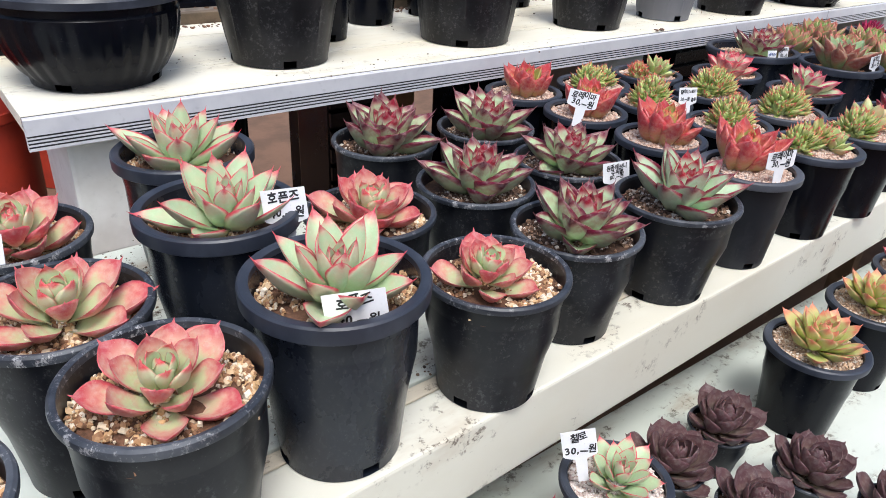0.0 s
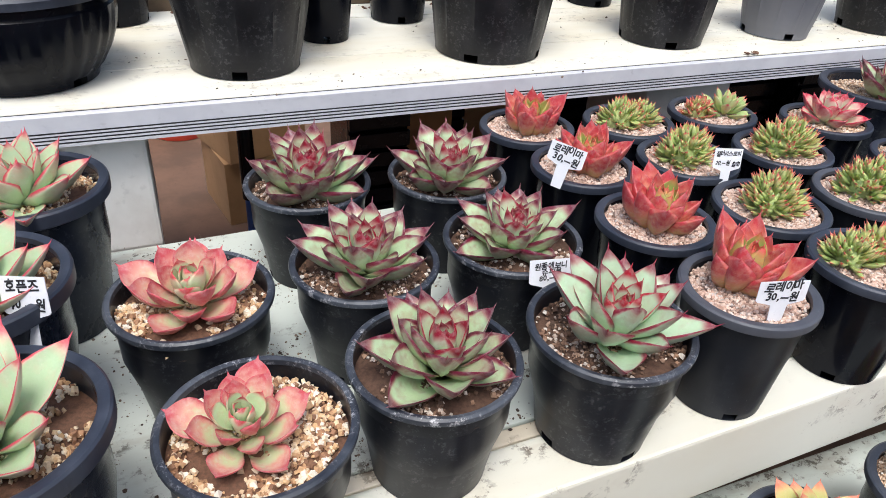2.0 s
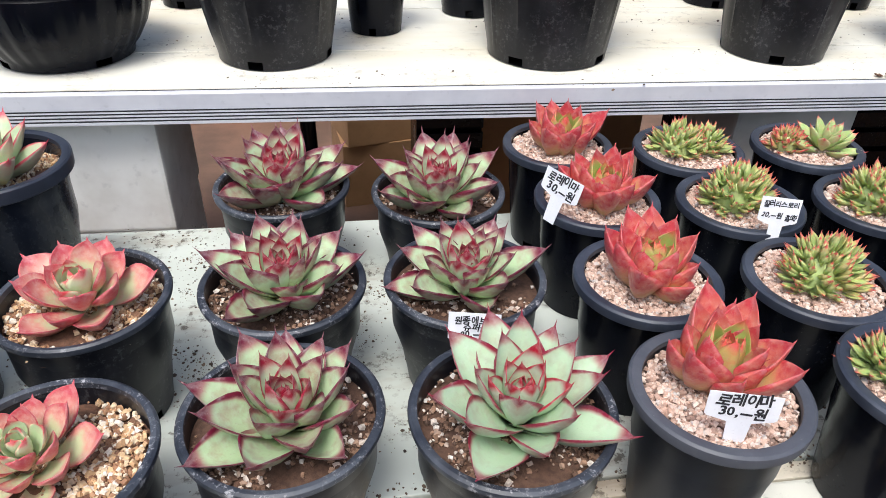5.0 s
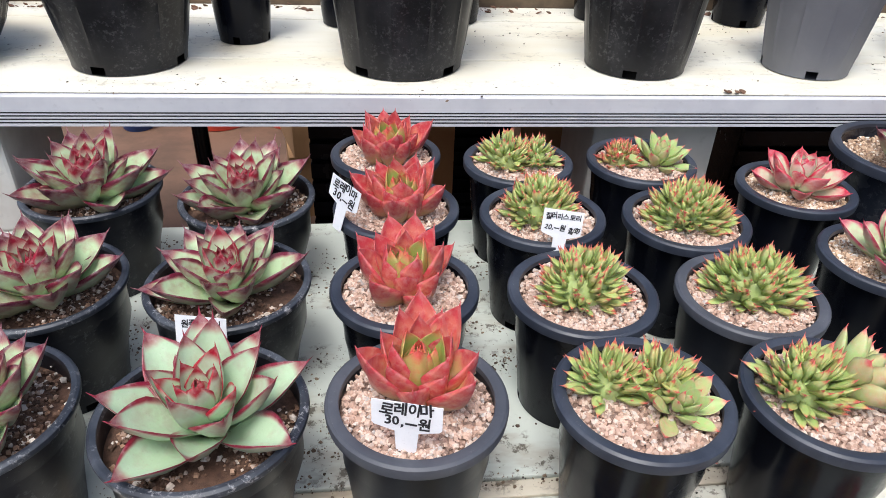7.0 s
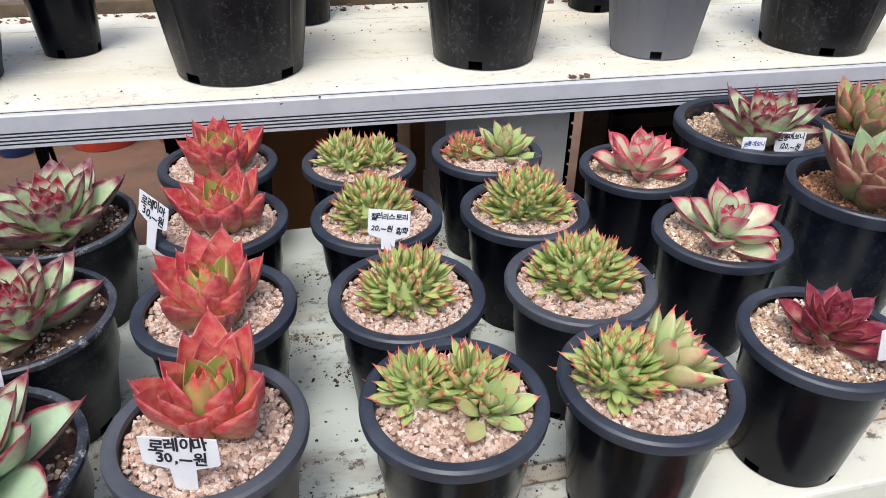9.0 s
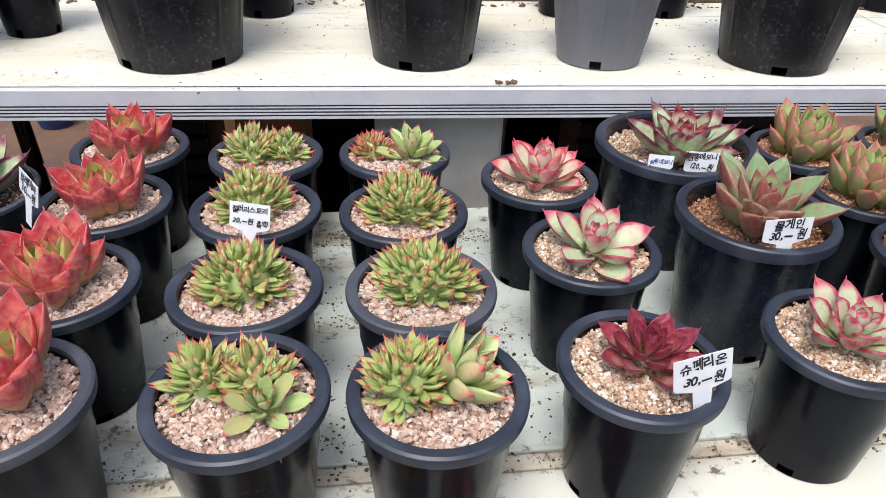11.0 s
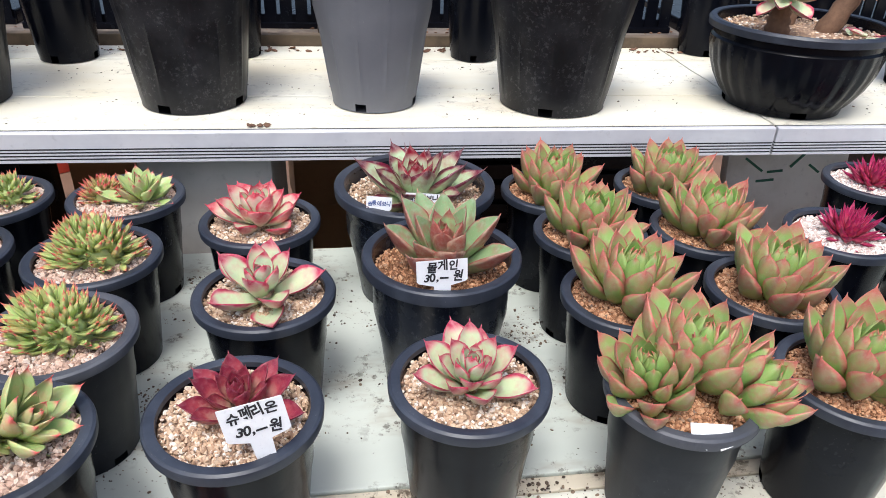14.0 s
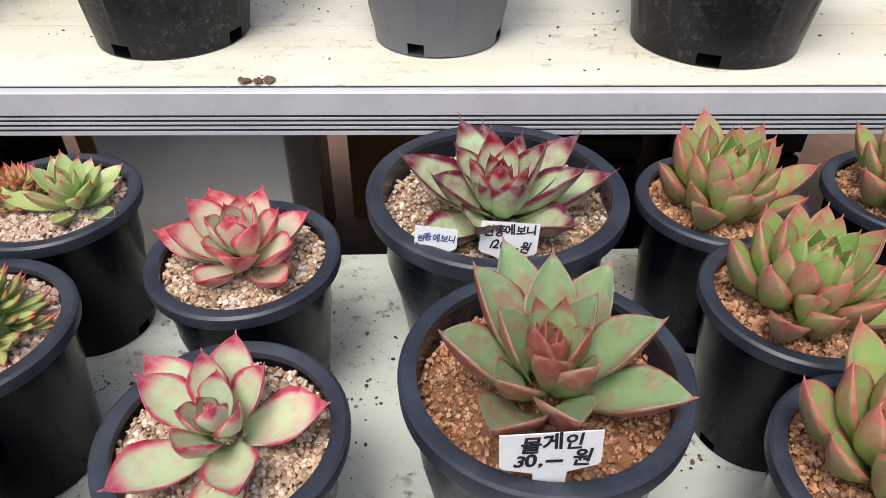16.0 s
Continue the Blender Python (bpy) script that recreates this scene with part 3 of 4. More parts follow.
PLANT_LABEL = {
    "pink": "pink-red rosette succulent with a green heart", "pale": "pale green pointed rosette succulent with pink tips",
    "ebony": "pale green spiky rosette succulent with dark maroon edges", "red": "bright red upright agave-like rosette succulent",
    "crest": "crowded green crested succulent with red leaf tips", "blush": "cream-green rosette succulent with crimson edges",
    "wine": "wine-red rosette succulent with glossy pointed leaves", "sage": "grey-green upright rosette succulent with brown backs",
    "rosy": "rosy-edged cream-green rosette succulent, plump leaves",
    "mint": "large mint green spiky rosette succulent with crimson edges",
    "copper": "green rosette succulent flushed copper red at the tips", "magenta": "small magenta spiky rosette succulent",
    "plum": "dusky plum rosette succulent with rounded leaves", "lime": "lime green rosette succulent with coral tips",
}

# ---- signs for the hand-written tags ----


def glyphs(signs):
    """The outlines of single signs in the built-in font, thickened as by a marker."""
    made = {}
    for ch in signs:
        cu = bpy.data.curves.new("sign", "FONT")
        cu.body, cu.size, cu.offset, cu.resolution_u = ch, 1.0, 0.032, 3
        made[ch] = bpy.data.objects.new("sign", cu)
        scene.collection.objects.link(made[ch])
    dg = bpy.context.evaluated_depsgraph_get()
    out = {}
    for ch, ob in made.items():
        me = bpy.data.meshes.new_from_object(ob.evaluated_get(dg))
        co = np.array([v.co[:] for v in me.vertices])
        out[ch] = (co, [tuple(p.vertices) for p in me.polygons])
        bpy.data.meshes.remove(me)
    for ob in made.values():
        bpy.data.objects.remove(ob)
    return out


GLYPH = glyphs(sorted(set("로레이마원종에보니슈퍼블젤러리스토철화페온몰게인호픈즈핑크드오만첼0123456789,-")))

# ---- ground and shelves ----
gm = [(-60, -60, 0), (60, -60, 0), (60, 60, 0), (-60, 60, 0)]
tagged(new("ground", mesh_of("ground", gm, [(0, 1, 2, 3)], EARTH, False)), "bare reddish-brown earth floor under the benches", "ground", kind="structure")


def edging(name, x0, x1, parent):
    """The ribbed aluminium front of the upper shelf."""
    prof = [(0.0, 0.9535), (0.0, 0.9575)]
    for z in (0.9575, 0.9625, 0.9675, 0.9722):
        prof += [(0.0, z), (0.007, z), (0.007, z + 0.0026), (0.0, z + 0.0026)]
    prof += [(0.0, 0.9965), (0.0015, 0.9982), (0.004, 0.9985), (0.0042, 0.9535)]
    prof = [p for i, p in enumerate(prof) if i == 0 or p != prof[i - 1]]
    prof[-1] = (0.009, 0.9985)
    prof.append((0.009, 0.9535))
    n = len(prof)
    verts = [(x, y, z) for x in (x0, x1) for y, z in prof]
    faces = [(i, (i + 1) % n, n + (i + 1) % n, n + i) for i in range(n)] + [tuple(range(n))[::-1], tuple(range(n, 2 * n))]
    part("front_edging", mesh_of(name, verts, faces, ALU, False), parent, "ribbed aluminium front edging")
    # dark strips set nearly flush, so each groove reads as shaded
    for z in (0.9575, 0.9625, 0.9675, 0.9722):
        part("slot", box_mesh("slot", x0 + 0.001, x1 - 0.001, 0.0006, 0.0068, z + 0.0001, z + 0.0025, GAP_SHADE, 0), parent, "dark strip for the shade inside an edging groove")


def upper_shelf(x0, x1, label):
    top = tagged(new("upper_shelf"), label, "shelf", "upper shelf boards")
    edging("front_edging", x0, x1, top)
    for y0, y1, dz in ((0.0128, 0.034, 0.0), (0.0352, 0.165, -0.0006), (0.1662, 0.30, 0.0), (0.3012, 0.40, -0.0008), (0.4015, 0.505, 0.0)):
        part("plank", box_mesh("plank", x0, x1, y0, y1, 0.978, 1.0 + dz, UPPER, 0.0012), top)
    # this strip paints the shade of the narrow gap behind the edging
    part("joint", box_mesh("joint", x0, x1, 0.0092, 0.0126, 0.985, 0.9984, GAP_SHADE, 0), top, "dark strip for the shaded gap behind the edging")
    part("underframe", box_mesh("underframe", x0 + 0.01, x1 - 0.01, 0.02, 0.49, 0.955, 0.9775, WOOD, 0.001), top, "dark supporting board under the shelf")
    return top


upper_shelf(-1.448, 0.7055, "cream painted plank shelf with ribbed aluminium edge")
upper_shelf(0.7095, 2.4, "cream painted plank shelf butted against its neighbour")

SLANT = 0.03
mid = tagged(new("middle_shelf"), "pale grey-green painted bench top with dirty ivory front", "shelf", kind="")
mid.matrix_basis = Matrix.Translation((-0.25, 0, 0)) @ pose(0, 0, 0, 0, 0, math.degrees(math.atan(SLANT))) @ Matrix.Translation((0.25, 0, 0))
part("front_board", box_mesh("front_board", -2.3, 2.4, -0.590, -0.520, 0.690, 0.797, EDGE, 0.004), mid, "ivory front board with dirt in the joint")
part("strip", box_mesh("strip", -2.3, 2.4, -0.5175, -0.498, 0.75, 0.7952, STRIP, 0.0015), mid)
part("panel", box_mesh("panel", -2.3, 2.4, -0.4955, 0.004, 0.772, 0.797, MIDDLE, 0.002), mid, "pale grey-green bench panel")
for x in (-2.1, -0.9, 0.3, 1.5):
    part("leg", box_mesh("leg", x, x + 0.05, -0.45, -0.40, 0.0, 0.772, WOOD), mid)
    part("leg", box_mesh("leg", x, x + 0.05, -0.06, -0.01, 0.0, 0.772, WOOD), mid)

low = tagged(new("lower_shelf"), "pale grey-green painted lower bench board, dusty", "shelf")
part("panel", box_mesh("panel", -2.3, 2.4, -1.02, -0.525, 0.53, 0.557, MIDDLE, 0.002), low)
for x in (-2.1, -0.9, 0.3, 1.5):
    part("leg", box_mesh("leg", x, x + 0.05, -1.0, -0.95, 0.0, 0.53, WOOD), low)
    part("leg", box_mesh("leg", x, x + 0.05, -0.60, -0.55, 0.0, 0.53, WOOD), low)


def pillar(x0, x1, y0, y1, label, material=CONCRETE):
    top = tagged(new("block_pillar"), label, "concrete block", "pillars under the shelf")
    rng = np.random.default_rng(int(abs(x0) * 1000))
    z = 0.0
    while z < 0.94:
        h = min(0.19, 0.953 - z)
        d = rng.uniform(-0.006, 0.006, 2)
        part("block", box_mesh("block", x0 + d[0], x1 + d[0], y0 + d[1], y1 + d[1], z, z + h - 0.002, material, 0.006), top)
        z += h
    return top


pillar(-1.40, -1.172, 0.035, 0.23, "rough whitish concrete blocks stacked under the shelf", WHITEWASH)
pillar(-0.285, -0.082, 0.05, 0.24, "grey concrete blocks stacked under the shelf", GREYBLOCK)
pillar(1.26, 1.46, 0.05, 0.24, "grey concrete blocks stacked under the shelf", GREYBLOCK)

# ---- things behind and under ----


def carton(x, y, w, d, h, n, turn):
    for i in range(n):
        c = tagged(new("cardboard_box"), "brown cardboard box with taped flaps", "box", "boxes under the shelf")
        part("carton_body", box_mesh("carton_body", -w / 2, w / 2, -d / 2, d / 2, 0, h - 0.004, CARD, 0.003), c)
        part("flap", box_mesh("flap", -w / 2, w / 2, -d / 2, -0.002, h - 0.004, h - 0.001, CARD, 0), c)
        part("flap", box_mesh("flap", -w / 2, w / 2, 0.002, d / 2, h - 0.004, h - 0.001, CARD, 0), c)
        c.matrix_basis = pose(x, y, i * h, 0, 0, turn + 7 * i)


carton(-0.84, 1.55, 0.30, 0.3, 0.25, 2, 10)
carton(-0.53, 0.68, 0.16, 0.2, 0.39, 2, -6)
carton(-0.07, 1.30, 0.24, 0.2, 0.30, 2, 4)


def tub(x, y, z, r, h, material, label):
    t = tagged(new("plastic_tub"), label, "tub")
    part("tub_wall", lathe("tub_wall", [(0.001, 0.004), (r * 0.75, 0.0), (r * 0.78, 0.004), (r * 0.97, h - 0.02), (r, h - 0.015), (r, h), (r * 0.96, h), (r * 0.93, h - 0.02), (r * 0.74, 0.01), (0.001, 0.01)], material, 40), t)
    t.matrix_basis = pose(x, y, z)


tub(-1.42, 2.33, 0, 0.19, 0.25, RED, "red plastic tub standing on the earth floor")
tub(-1.06, 2.33, 0, 0.17, 0.22, RED, "red plastic tub standing on the earth floor")
tub(-1.78, 2.25, 0, 0.09, 0.10, BLUE, "small blue plastic tub on the earth floor")
tub(-1.53, 0.42, 0, 0.15, 0.92, RED, "tall red plastic bin beside the shelf end")

tool = tagged(new("tool_handle"), "black and blue tool handle leaning in the dark", "tool")
part("shaft", lathe("shaft", [(0.0005, 0.0), (0.012, 0.0), (0.012, 0.62), (0.0005, 0.62)], BLUE, 16), tool, "blue lower shaft")
part("grip", lathe("grip", [(0.0005, 0.62), (0.016, 0.62), (0.017, 0.70), (0.015, 0.85), (0.008, 0.862), (0.0005, 0.865)], BLACK, 16), tool, "black rubber grip")
tool.matrix_basis = pose(-0.99, 0.44, 0, 2, 0, 0)

def crate(x0, x1, y0, y1, h):
    t = tagged(new("plastic_crate"), "black plastic crate, a dark filler under the shelf", "crate", "crates under the shelf")
    k, z = 0, 0.02
    while z < h - 0.04:
        part("slat", box_mesh("slat", x0, x1, y0, y0 + 0.012, z, z + 0.036, BLACK, 0.002), t)
        z += 0.046
    part("crate_body", box_mesh("crate_body", x0, x1, y0 + 0.014, y1, 0.0, h, BLACK, 0.006), t)


crate(-0.77, -0.63, 0.40, 0.58, 0.93)
# added dark masses, placed to keep the shaded gaps behind the pots dark
crate(0.14, 0.40, 0.36, 0.52, 0.92)
crate(0.42, 0.62, 0.30, 0.50, 0.90)
crate(-0.50, -0.24, 0.95, 1.2, 0.90)
crate(0.10, 0.30, 0.95, 1.15, 0.92)

slab = tagged(new("stone_slab"), "whitish slab with green painted strokes leaning under the shelf", "slab")
part("slab_body", box_mesh("slab_body", -0.14, 0.14, -0.015, 0.015, 0.0, 0.88, WHITEWASH, 0.008), slab)
GREEN = plain("green_paint", (0.03, 0.16, 0.1), (0.03, 0.12, 0.08), 20.0, 0.6)
for i, (sx, sz, sw) in enumerate(((-0.08, 0.80, 0.05), (-0.03, 0.785, 0.035), (0.02, 0.81, 0.045), (0.06, 0.79, 0.03), (-0.05, 0.765, 0.04))):
    stroke = box_mesh("paint_stroke", -sw / 2, sw / 2, -0.0176, -0.0152, -0.0025, 0.0025, GREEN, 0)
    part("paint_stroke", stroke, slab, "green paint stroke", pose(sx, 0, sz, 0, 35 - 40 * (i % 3), 0))
slab.matrix_basis = pose(0.98, 0.22, 0, -10, 0, 0)

# the bed behind the upper shelf
bed = tagged(new("rear_bed"), "gritty rear bed edged with a weathered board", "planting bed")
part("grit_bed", box_mesh("grit_bed", -3.0, 3.2, 0.535, 1.12, 0.955, 1.0, GRIT, 0.004), bed)
part("edge_board", box_mesh("edge_board", -3.0, 3.2, 0.508, 0.533, 0.95, 1.022, WOOD, 0.002), bed)
for x in (-2.6, -1.9, 1.6, 2.6):
    part("post", box_mesh("post", x, x + 0.08, 0.9, 0.98, 0.0, 0.955, WOOD), bed)


def tray(x, y, label):
    t = tagged(new("nursery_tray"), label, "nursery tray", "black trays behind the shelf")
    w, d, h = 0.34, 0.26, 0.10
    for k in range(10):
        part("slat", box_mesh("slat", -w / 2 + k * w / 10 + 0.004, -w / 2 + (k + 1) * w / 10 - 0.004, -d / 2, -d / 2 + 0.006, 0.014, h - 0.014, BLACK, 0), t)
    part("tray_rail", box_mesh("tray_rail", -w / 2, w / 2, -d / 2 - 0.002, -d / 2 + 0.008, h - 0.014, h, BLACK, 0.002), t)
    part("tray_rail", box_mesh("tray_rail", -w / 2, w / 2, -d / 2 - 0.002, -d / 2 + 0.008, 0.0, 0.014, BLACK, 0.002), t)
    part("tray_base", box_mesh("tray_base", -w / 2, w / 2, -d / 2 + 0.009, d / 2, 0.0, 0.03, BLACK, 0.003), t)
    t.matrix_basis = pose(x, y, 1.0)
    return t


for i in range(9):
    tray(-1.6 + i * 0.37, 0.78 + 0.02 * (i % 3), "black slatted plastic nursery tray on grit")
rng = np.random.default_rng(5)
lit = chip_mesh("dry_litter", 1500, lambda g: (g.uniform(-1.6, 2.0), 0.46 + 0.3 * g.uniform(0, 1) ** 2, 1.0015), lambda g: 0.0012 + 0.006 * g.uniform(0, 1) ** 2, LITTER, rng, 0.35)
tagged(new("dry_litter", lit), "dry leaf litter and crumbs along the shelf back", "litter", kind="stuff")

# ---- big pots on the upper shelf ----


def tall_pot(x, y, rb, h, flare, material, turn, label, ribbed=True):
    t = tagged(new("tall_pot"), label, "plant pot", "tall pots on the upper shelf")
    seg = 144
    rt = rb + flare
    notch = {(24 + 36 * k + d) % seg for k in range(4) for d in range(6)}
    prof = [(0.0005, 0.0007), (rb - 0.004, 0.0006), (rb, 0.0012), (rb + 0.0006, 0.009), (rb + 0.0016, 0.014), *[(rb + 0.0016 + (flare - 0.0016) * k / 8, 0.014 + (h - 0.034) * k / 8) for k in range(1, 9)], (rt, h - 0.006),
            (rt - 0.003, h - 0.006), (rt - 0.004, h * 0.7), (rb - 0.004, 0.015), (0.0006, 0.015)]
    rib = (lambda j, r, z: 0.0016 if j % 12 == 4 and 0.015 < z < h - 0.01 and r > rb else 0.0) if ribbed else None
    part("pot_body", lathe("pot_body", prof, material, seg, lambda i, j: i in (2, 3) and j in notch, rib), t)
    part("rim", lathe("rim", [(rt - 0.004, h - 0.008), (rt - 0.003, h), (rt + 0.008, h), (rt + 0.009, h - 0.004), (rt + 0.008, h - 0.016), (rt, h - 0.017)], material, seg), t)
    part("soil", lathe("soil", [(rt - 0.003, h - 0.03), (rt * 0.5, h - 0.026), (0.0006, h - 0.025)], BED["dark"], 40), t)
    t.matrix_basis = pose(x, y, 1.0, 0, 0, turn)
    return t


BIG = "tall black ribbed nursery pot with drainage notches"
for x, y, rb, h, fl, mt, turn, lab in (
    (-1.005, 0.157, 0.085, 0.26, 0.042, SCUFFED, 8, BIG), (-0.582, 0.150, 0.093, 0.27, 0.032, SCUFFED, -20, BIG), (-0.204, 0.148, 0.080, 0.25, 0.026, SCUFFED, 0, BIG),
    (0.082, 0.139, 0.067, 0.22, 0.028, GREY, 3, "tall smooth grey nursery pot with drainage notches"), (0.376, 0.130, 0.086, 0.26, 0.034, SCUFFED, 2, "tall black nursery pot, chalky scuffs at the foot"),
    (1.135, 0.21, 0.085, 0.26, 0.045, SCUFFED, 0, BIG),
):
    tall_pot(x, y, rb, h, fl, mt, turn, lab)
SLIM = "slim black nursery pot near the shelf back"
for x, y, rb in ((-0.848, 0.272, 0.042), (-0.672, 0.385, 0.052), (-1.186, 0.45, 0.05), (-0.484, 0.412, 0.051), (-0.185, 0.44, 0.05), (0.088, 0.42, 0.047), (0.288, 0.425, 0.047), (0.788, 0.472, 0.047), (-1.42, 0.42, 0.05), (0.02, 0.60, 0.05), (1.0, 0.44, 0.048), (-0.3, 0.62, 0.05)):
    tall_pot(x, y, rb, 0.20, 0.016, BLACK, 13, SLIM, False)


def bowl(x, y, turn, label):
    t = tagged(new("bowl_planter"), label, "planter", "ribbed bowls on the upper shelf")
    seg = 120
    prof = [(0.0005, 0.0007), (0.088, 0.0006), (0.094, 0.002), (0.096, 0.012), (0.104, 0.022), (0.118, 0.045), (0.128, 0.07), (0.133, 0.095), (0.134, 0.108), (0.131, 0.112), (0.132, 0.135),
            (0.129, 0.135), (0.128, 0.11), (0.12, 0.06), (0.09, 0.012), (0.0006, 0.012)]
    rib = lambda j, r, z: (0.0016 if j % 4 < 2 else -0.0008) if 0.02 < z < 0.1 and r > 0.1 else 0.0
    notch = {10 + 30 * k + d for k in range(4) for d in range(5)}
    part("bowl_body", lathe("bowl_body", prof, BLACK, seg, lambda i, j: i in (2,) and j in notch, rib), t)
    part("rim", lathe("rim", [(0.129, 0.128), (0.130, 0.137), (0.139, 0.138), (0.142, 0.134), (0.141, 0.124), (0.133, 0.122)], RIM_SHEEN, seg), t)
    part("soil", lathe("soil", [(0.129, 0.118), (0.07, 0.122), (0.0006, 0.124)], BED["sand"], 40), t)

    def place(g):
        q, a = 0.124 * math.sqrt(g.uniform(0, 1)), g.uniform(0, 6.283)
        return q * math.cos(a), q * math.sin(a), 0.1225

    part("gravel", chip_mesh("gravel", 900, place, lambda g: g.uniform(0.0012, 0.0034), SAND_MIX, np.random.default_rng(3)), t, kind="stuff")
    t.matrix_basis = pose(x, y, 1.0, 0, 0, turn)
    return t


bowl(-1.312, 0.165, 10, "wide black ribbed plastic bowl planter")
bowl(0.775, 0.12, 40, "wide black ribbed plastic bowl planter with grit")


def stem_mesh(name, pts, r0, r1):
    verts, faces = [], []
    for i, p in enumerate(pts):
        f = i / (len(pts) - 1)
        r = (r0 + (r1 - r0) * f) * (1.12 if i % 2 else 0.95)
        for j in range(10):
            a = 2 * math.pi * j / 10
            verts.append((p[0] + r * math.cos(a), p[1] + r * math.sin(a), p[2]))
    for i in range(len(pts) - 1):
        for j in range(10):
            faces.append((i * 10 + j, i * 10 + (j + 1) % 10, (i + 1) * 10 + (j + 1) % 10, (i + 1) * 10 + j))
    return mesh_of(name, verts, faces, BARK)


old = tagged(new("stemmed_succulent"), "old succulent with thick ringed brown stems and rosettes", "succulent")
rng = np.random.default_rng(77)
for sx, sy, ex, ey, top_z in ((-0.05, -0.02, -0.062, -0.035, 0.055), (0.04, -0.01, 0.085, -0.03, 0.12), (0.0, 0.05, 0.0, 0.06, 0.13)):
    pts = [(sx + (ex - sx) * k / 8, sy + (ey - sy) * k / 8, top_z * k / 8) for k in range(9)]
    part("stem", stem_mesh("stem", pts, 0.019, 0.013), old)
    rosette(old, "blush", rng, 24, 0.055, 70, -30, 1.0, 0.4, 0.012, 0.01, (ex, ey, top_z))
for i in range(5):
    fallen = tagged(new("fallen_leaf", SHAPE["blush"].copy()), "fallen pink succulent leaf lying on the grit", "leaf", "fallen leaves in the bowl")
    fallen.matrix_basis = pose(0.775 + 0.06 + 0.02 * (i % 3), 0.12 - 0.045 - 0.012 * i, 1.1262, 8 * i - 16, -4, 60 + 75 * i) @ Matrix.Diagonal((0.028, 0.03, 0.028, 1))
old.matrix_basis = pose(0.775, 0.12, 1.122)

# ---- the potted succulents of the middle and lower shelves ----
POT_LABEL = {"faded": "dusty faded black nursery pot with broad rim", "wide": "black nursery pot with broad flat rim", "thin": "wide black nursery pot with thin chalky rim", "deep": "large black plastic pot with heavy rolled rim"}
SOIL_WORD = {"pink": "pink grit", "tan": "tan pumice mix", "dark": "dark soil", "sand": "sandy grit", "orange": "orange grit", "white": "white pumice"}
BASE = {}


def set_pot(x, y, z0, r, h, style, soil, turn):
    key = (style, soil)
    if key not in BASE:
        r0, h0 = {"wide": (0.0755, 0.149), "faded": (0.0755, 0.149), "thin": (0.084, 0.14), "deep": (0.11, 0.167)}[style]
        BASE[key] = (pot_thing(r0, h0, soil, style, len(BASE) + 1, POT_LABEL[style] + ", " + SOIL_WORD[soil]), r0, h0, [0])
    ob, r0, h0, used = BASE[key]
    if used[0] == 0:
        ob.matrix_basis = pose(x, y, z0, 0, 0, turn) @ Matrix.Diagonal((r / r0, r / r0, h / h0, 1))
        bpy.context.view_layer.update()
    else:
        s = ob.scale
        copy_thing(ob, pose(x, y, z0, 0, 0, turn) @ Matrix.Diagonal((r / r0 / s.x, r / r0 / s.y, h / h0 / s.z, 1)))
    used[0] += 1
    return z0 + ob["soil_top"] * h / h0


def set_plant(kind, x, y, z, seed, **how):
    rng = np.random.default_rng(seed)
    top = tagged(new("succulent"), PLANT_LABEL[kind], "succulent", "succulents in pots")
    if kind == "crest":
        crest(top, rng, how["heads"], how.get("skin", "crest"))
        for at, lean, count, size, high, low in how.get("beside", ()):
            rosette(top, "open", rng, count, size, high, low, 1.0, 0.42, 0.010, 0.016, at, lean)
    else:
        spec = {
            "pink": dict(count=26, length=0.058, high=88, low=12, bend=0.85, inner=0.22, r0=0.015, h0=0.030, lean=(13, 0)),
            "pale": dict(count=24, length=0.082, high=88, low=18, bend=0.95, inner=0.24, r0=0.015, h0=0.022),
            "ebony": dict(count=31, length=0.078, high=88, low=18, bend=0.88, inner=0.22, r0=0.016, h0=0.026),
            "mint": dict(count=28, length=0.09, high=88, low=17, bend=0.9, inner=0.24, r0=0.016, h0=0.028),
            "red": dict(count=28, length=0.062, high=86, low=42, bend=1.0, inner=0.62, r0=0.020, h0=0.006),
            "blush": dict(count=20, length=0.054, high=88, low=14, bend=0.88, inner=0.24, r0=0.013, h0=0.022, lean=(10, 0)),
            "rosy": dict(count=24, length=0.056, high=88, low=14, bend=0.9, inner=0.28, r0=0.012, h0=0.022),
            "wine": dict(count=26, length=0.049, high=86, low=14, bend=0.88, inner=0.32, r0=0.013, h0=0.022, lean=(12, 0)),
            "sage": dict(count=22, length=0.084, high=88, low=38, bend=0.95, inner=0.36, r0=0.020, h0=0.022),
            "copper": dict(count=42, length=0.071, high=88, low=30, bend=0.95, inner=0.38, r0=0.022, h0=0.026),
            "magenta": dict(count=64, length=0.042, high=88, low=14, bend=1.1, inner=0.5, r0=0.012, h0=0.016),
            "plum": dict(count=36, length=0.05, high=84, low=14, bend=1.0, inner=0.4, r0=0.014, h0=0.02),
            "lime": dict(count=40, length=0.058, high=84, low=16, bend=1.0, inner=0.32, r0=0.012, h0=0.02),
        }[kind]
        spec.update(how)
        for at, lean, k in spec.pop("heads", [((0, 0, 0), (0, 0), 1.0)]):
            s = dict(spec)
            s["length"] *= k
            tilt = s.pop("lean", (7, 0))
            rosette(top, kind, rng, at=at, lean=(tilt[0] + lean[0], tilt[1] + lean[1]), **s)
    top.matrix_basis = pose(x, y, z)
    return top


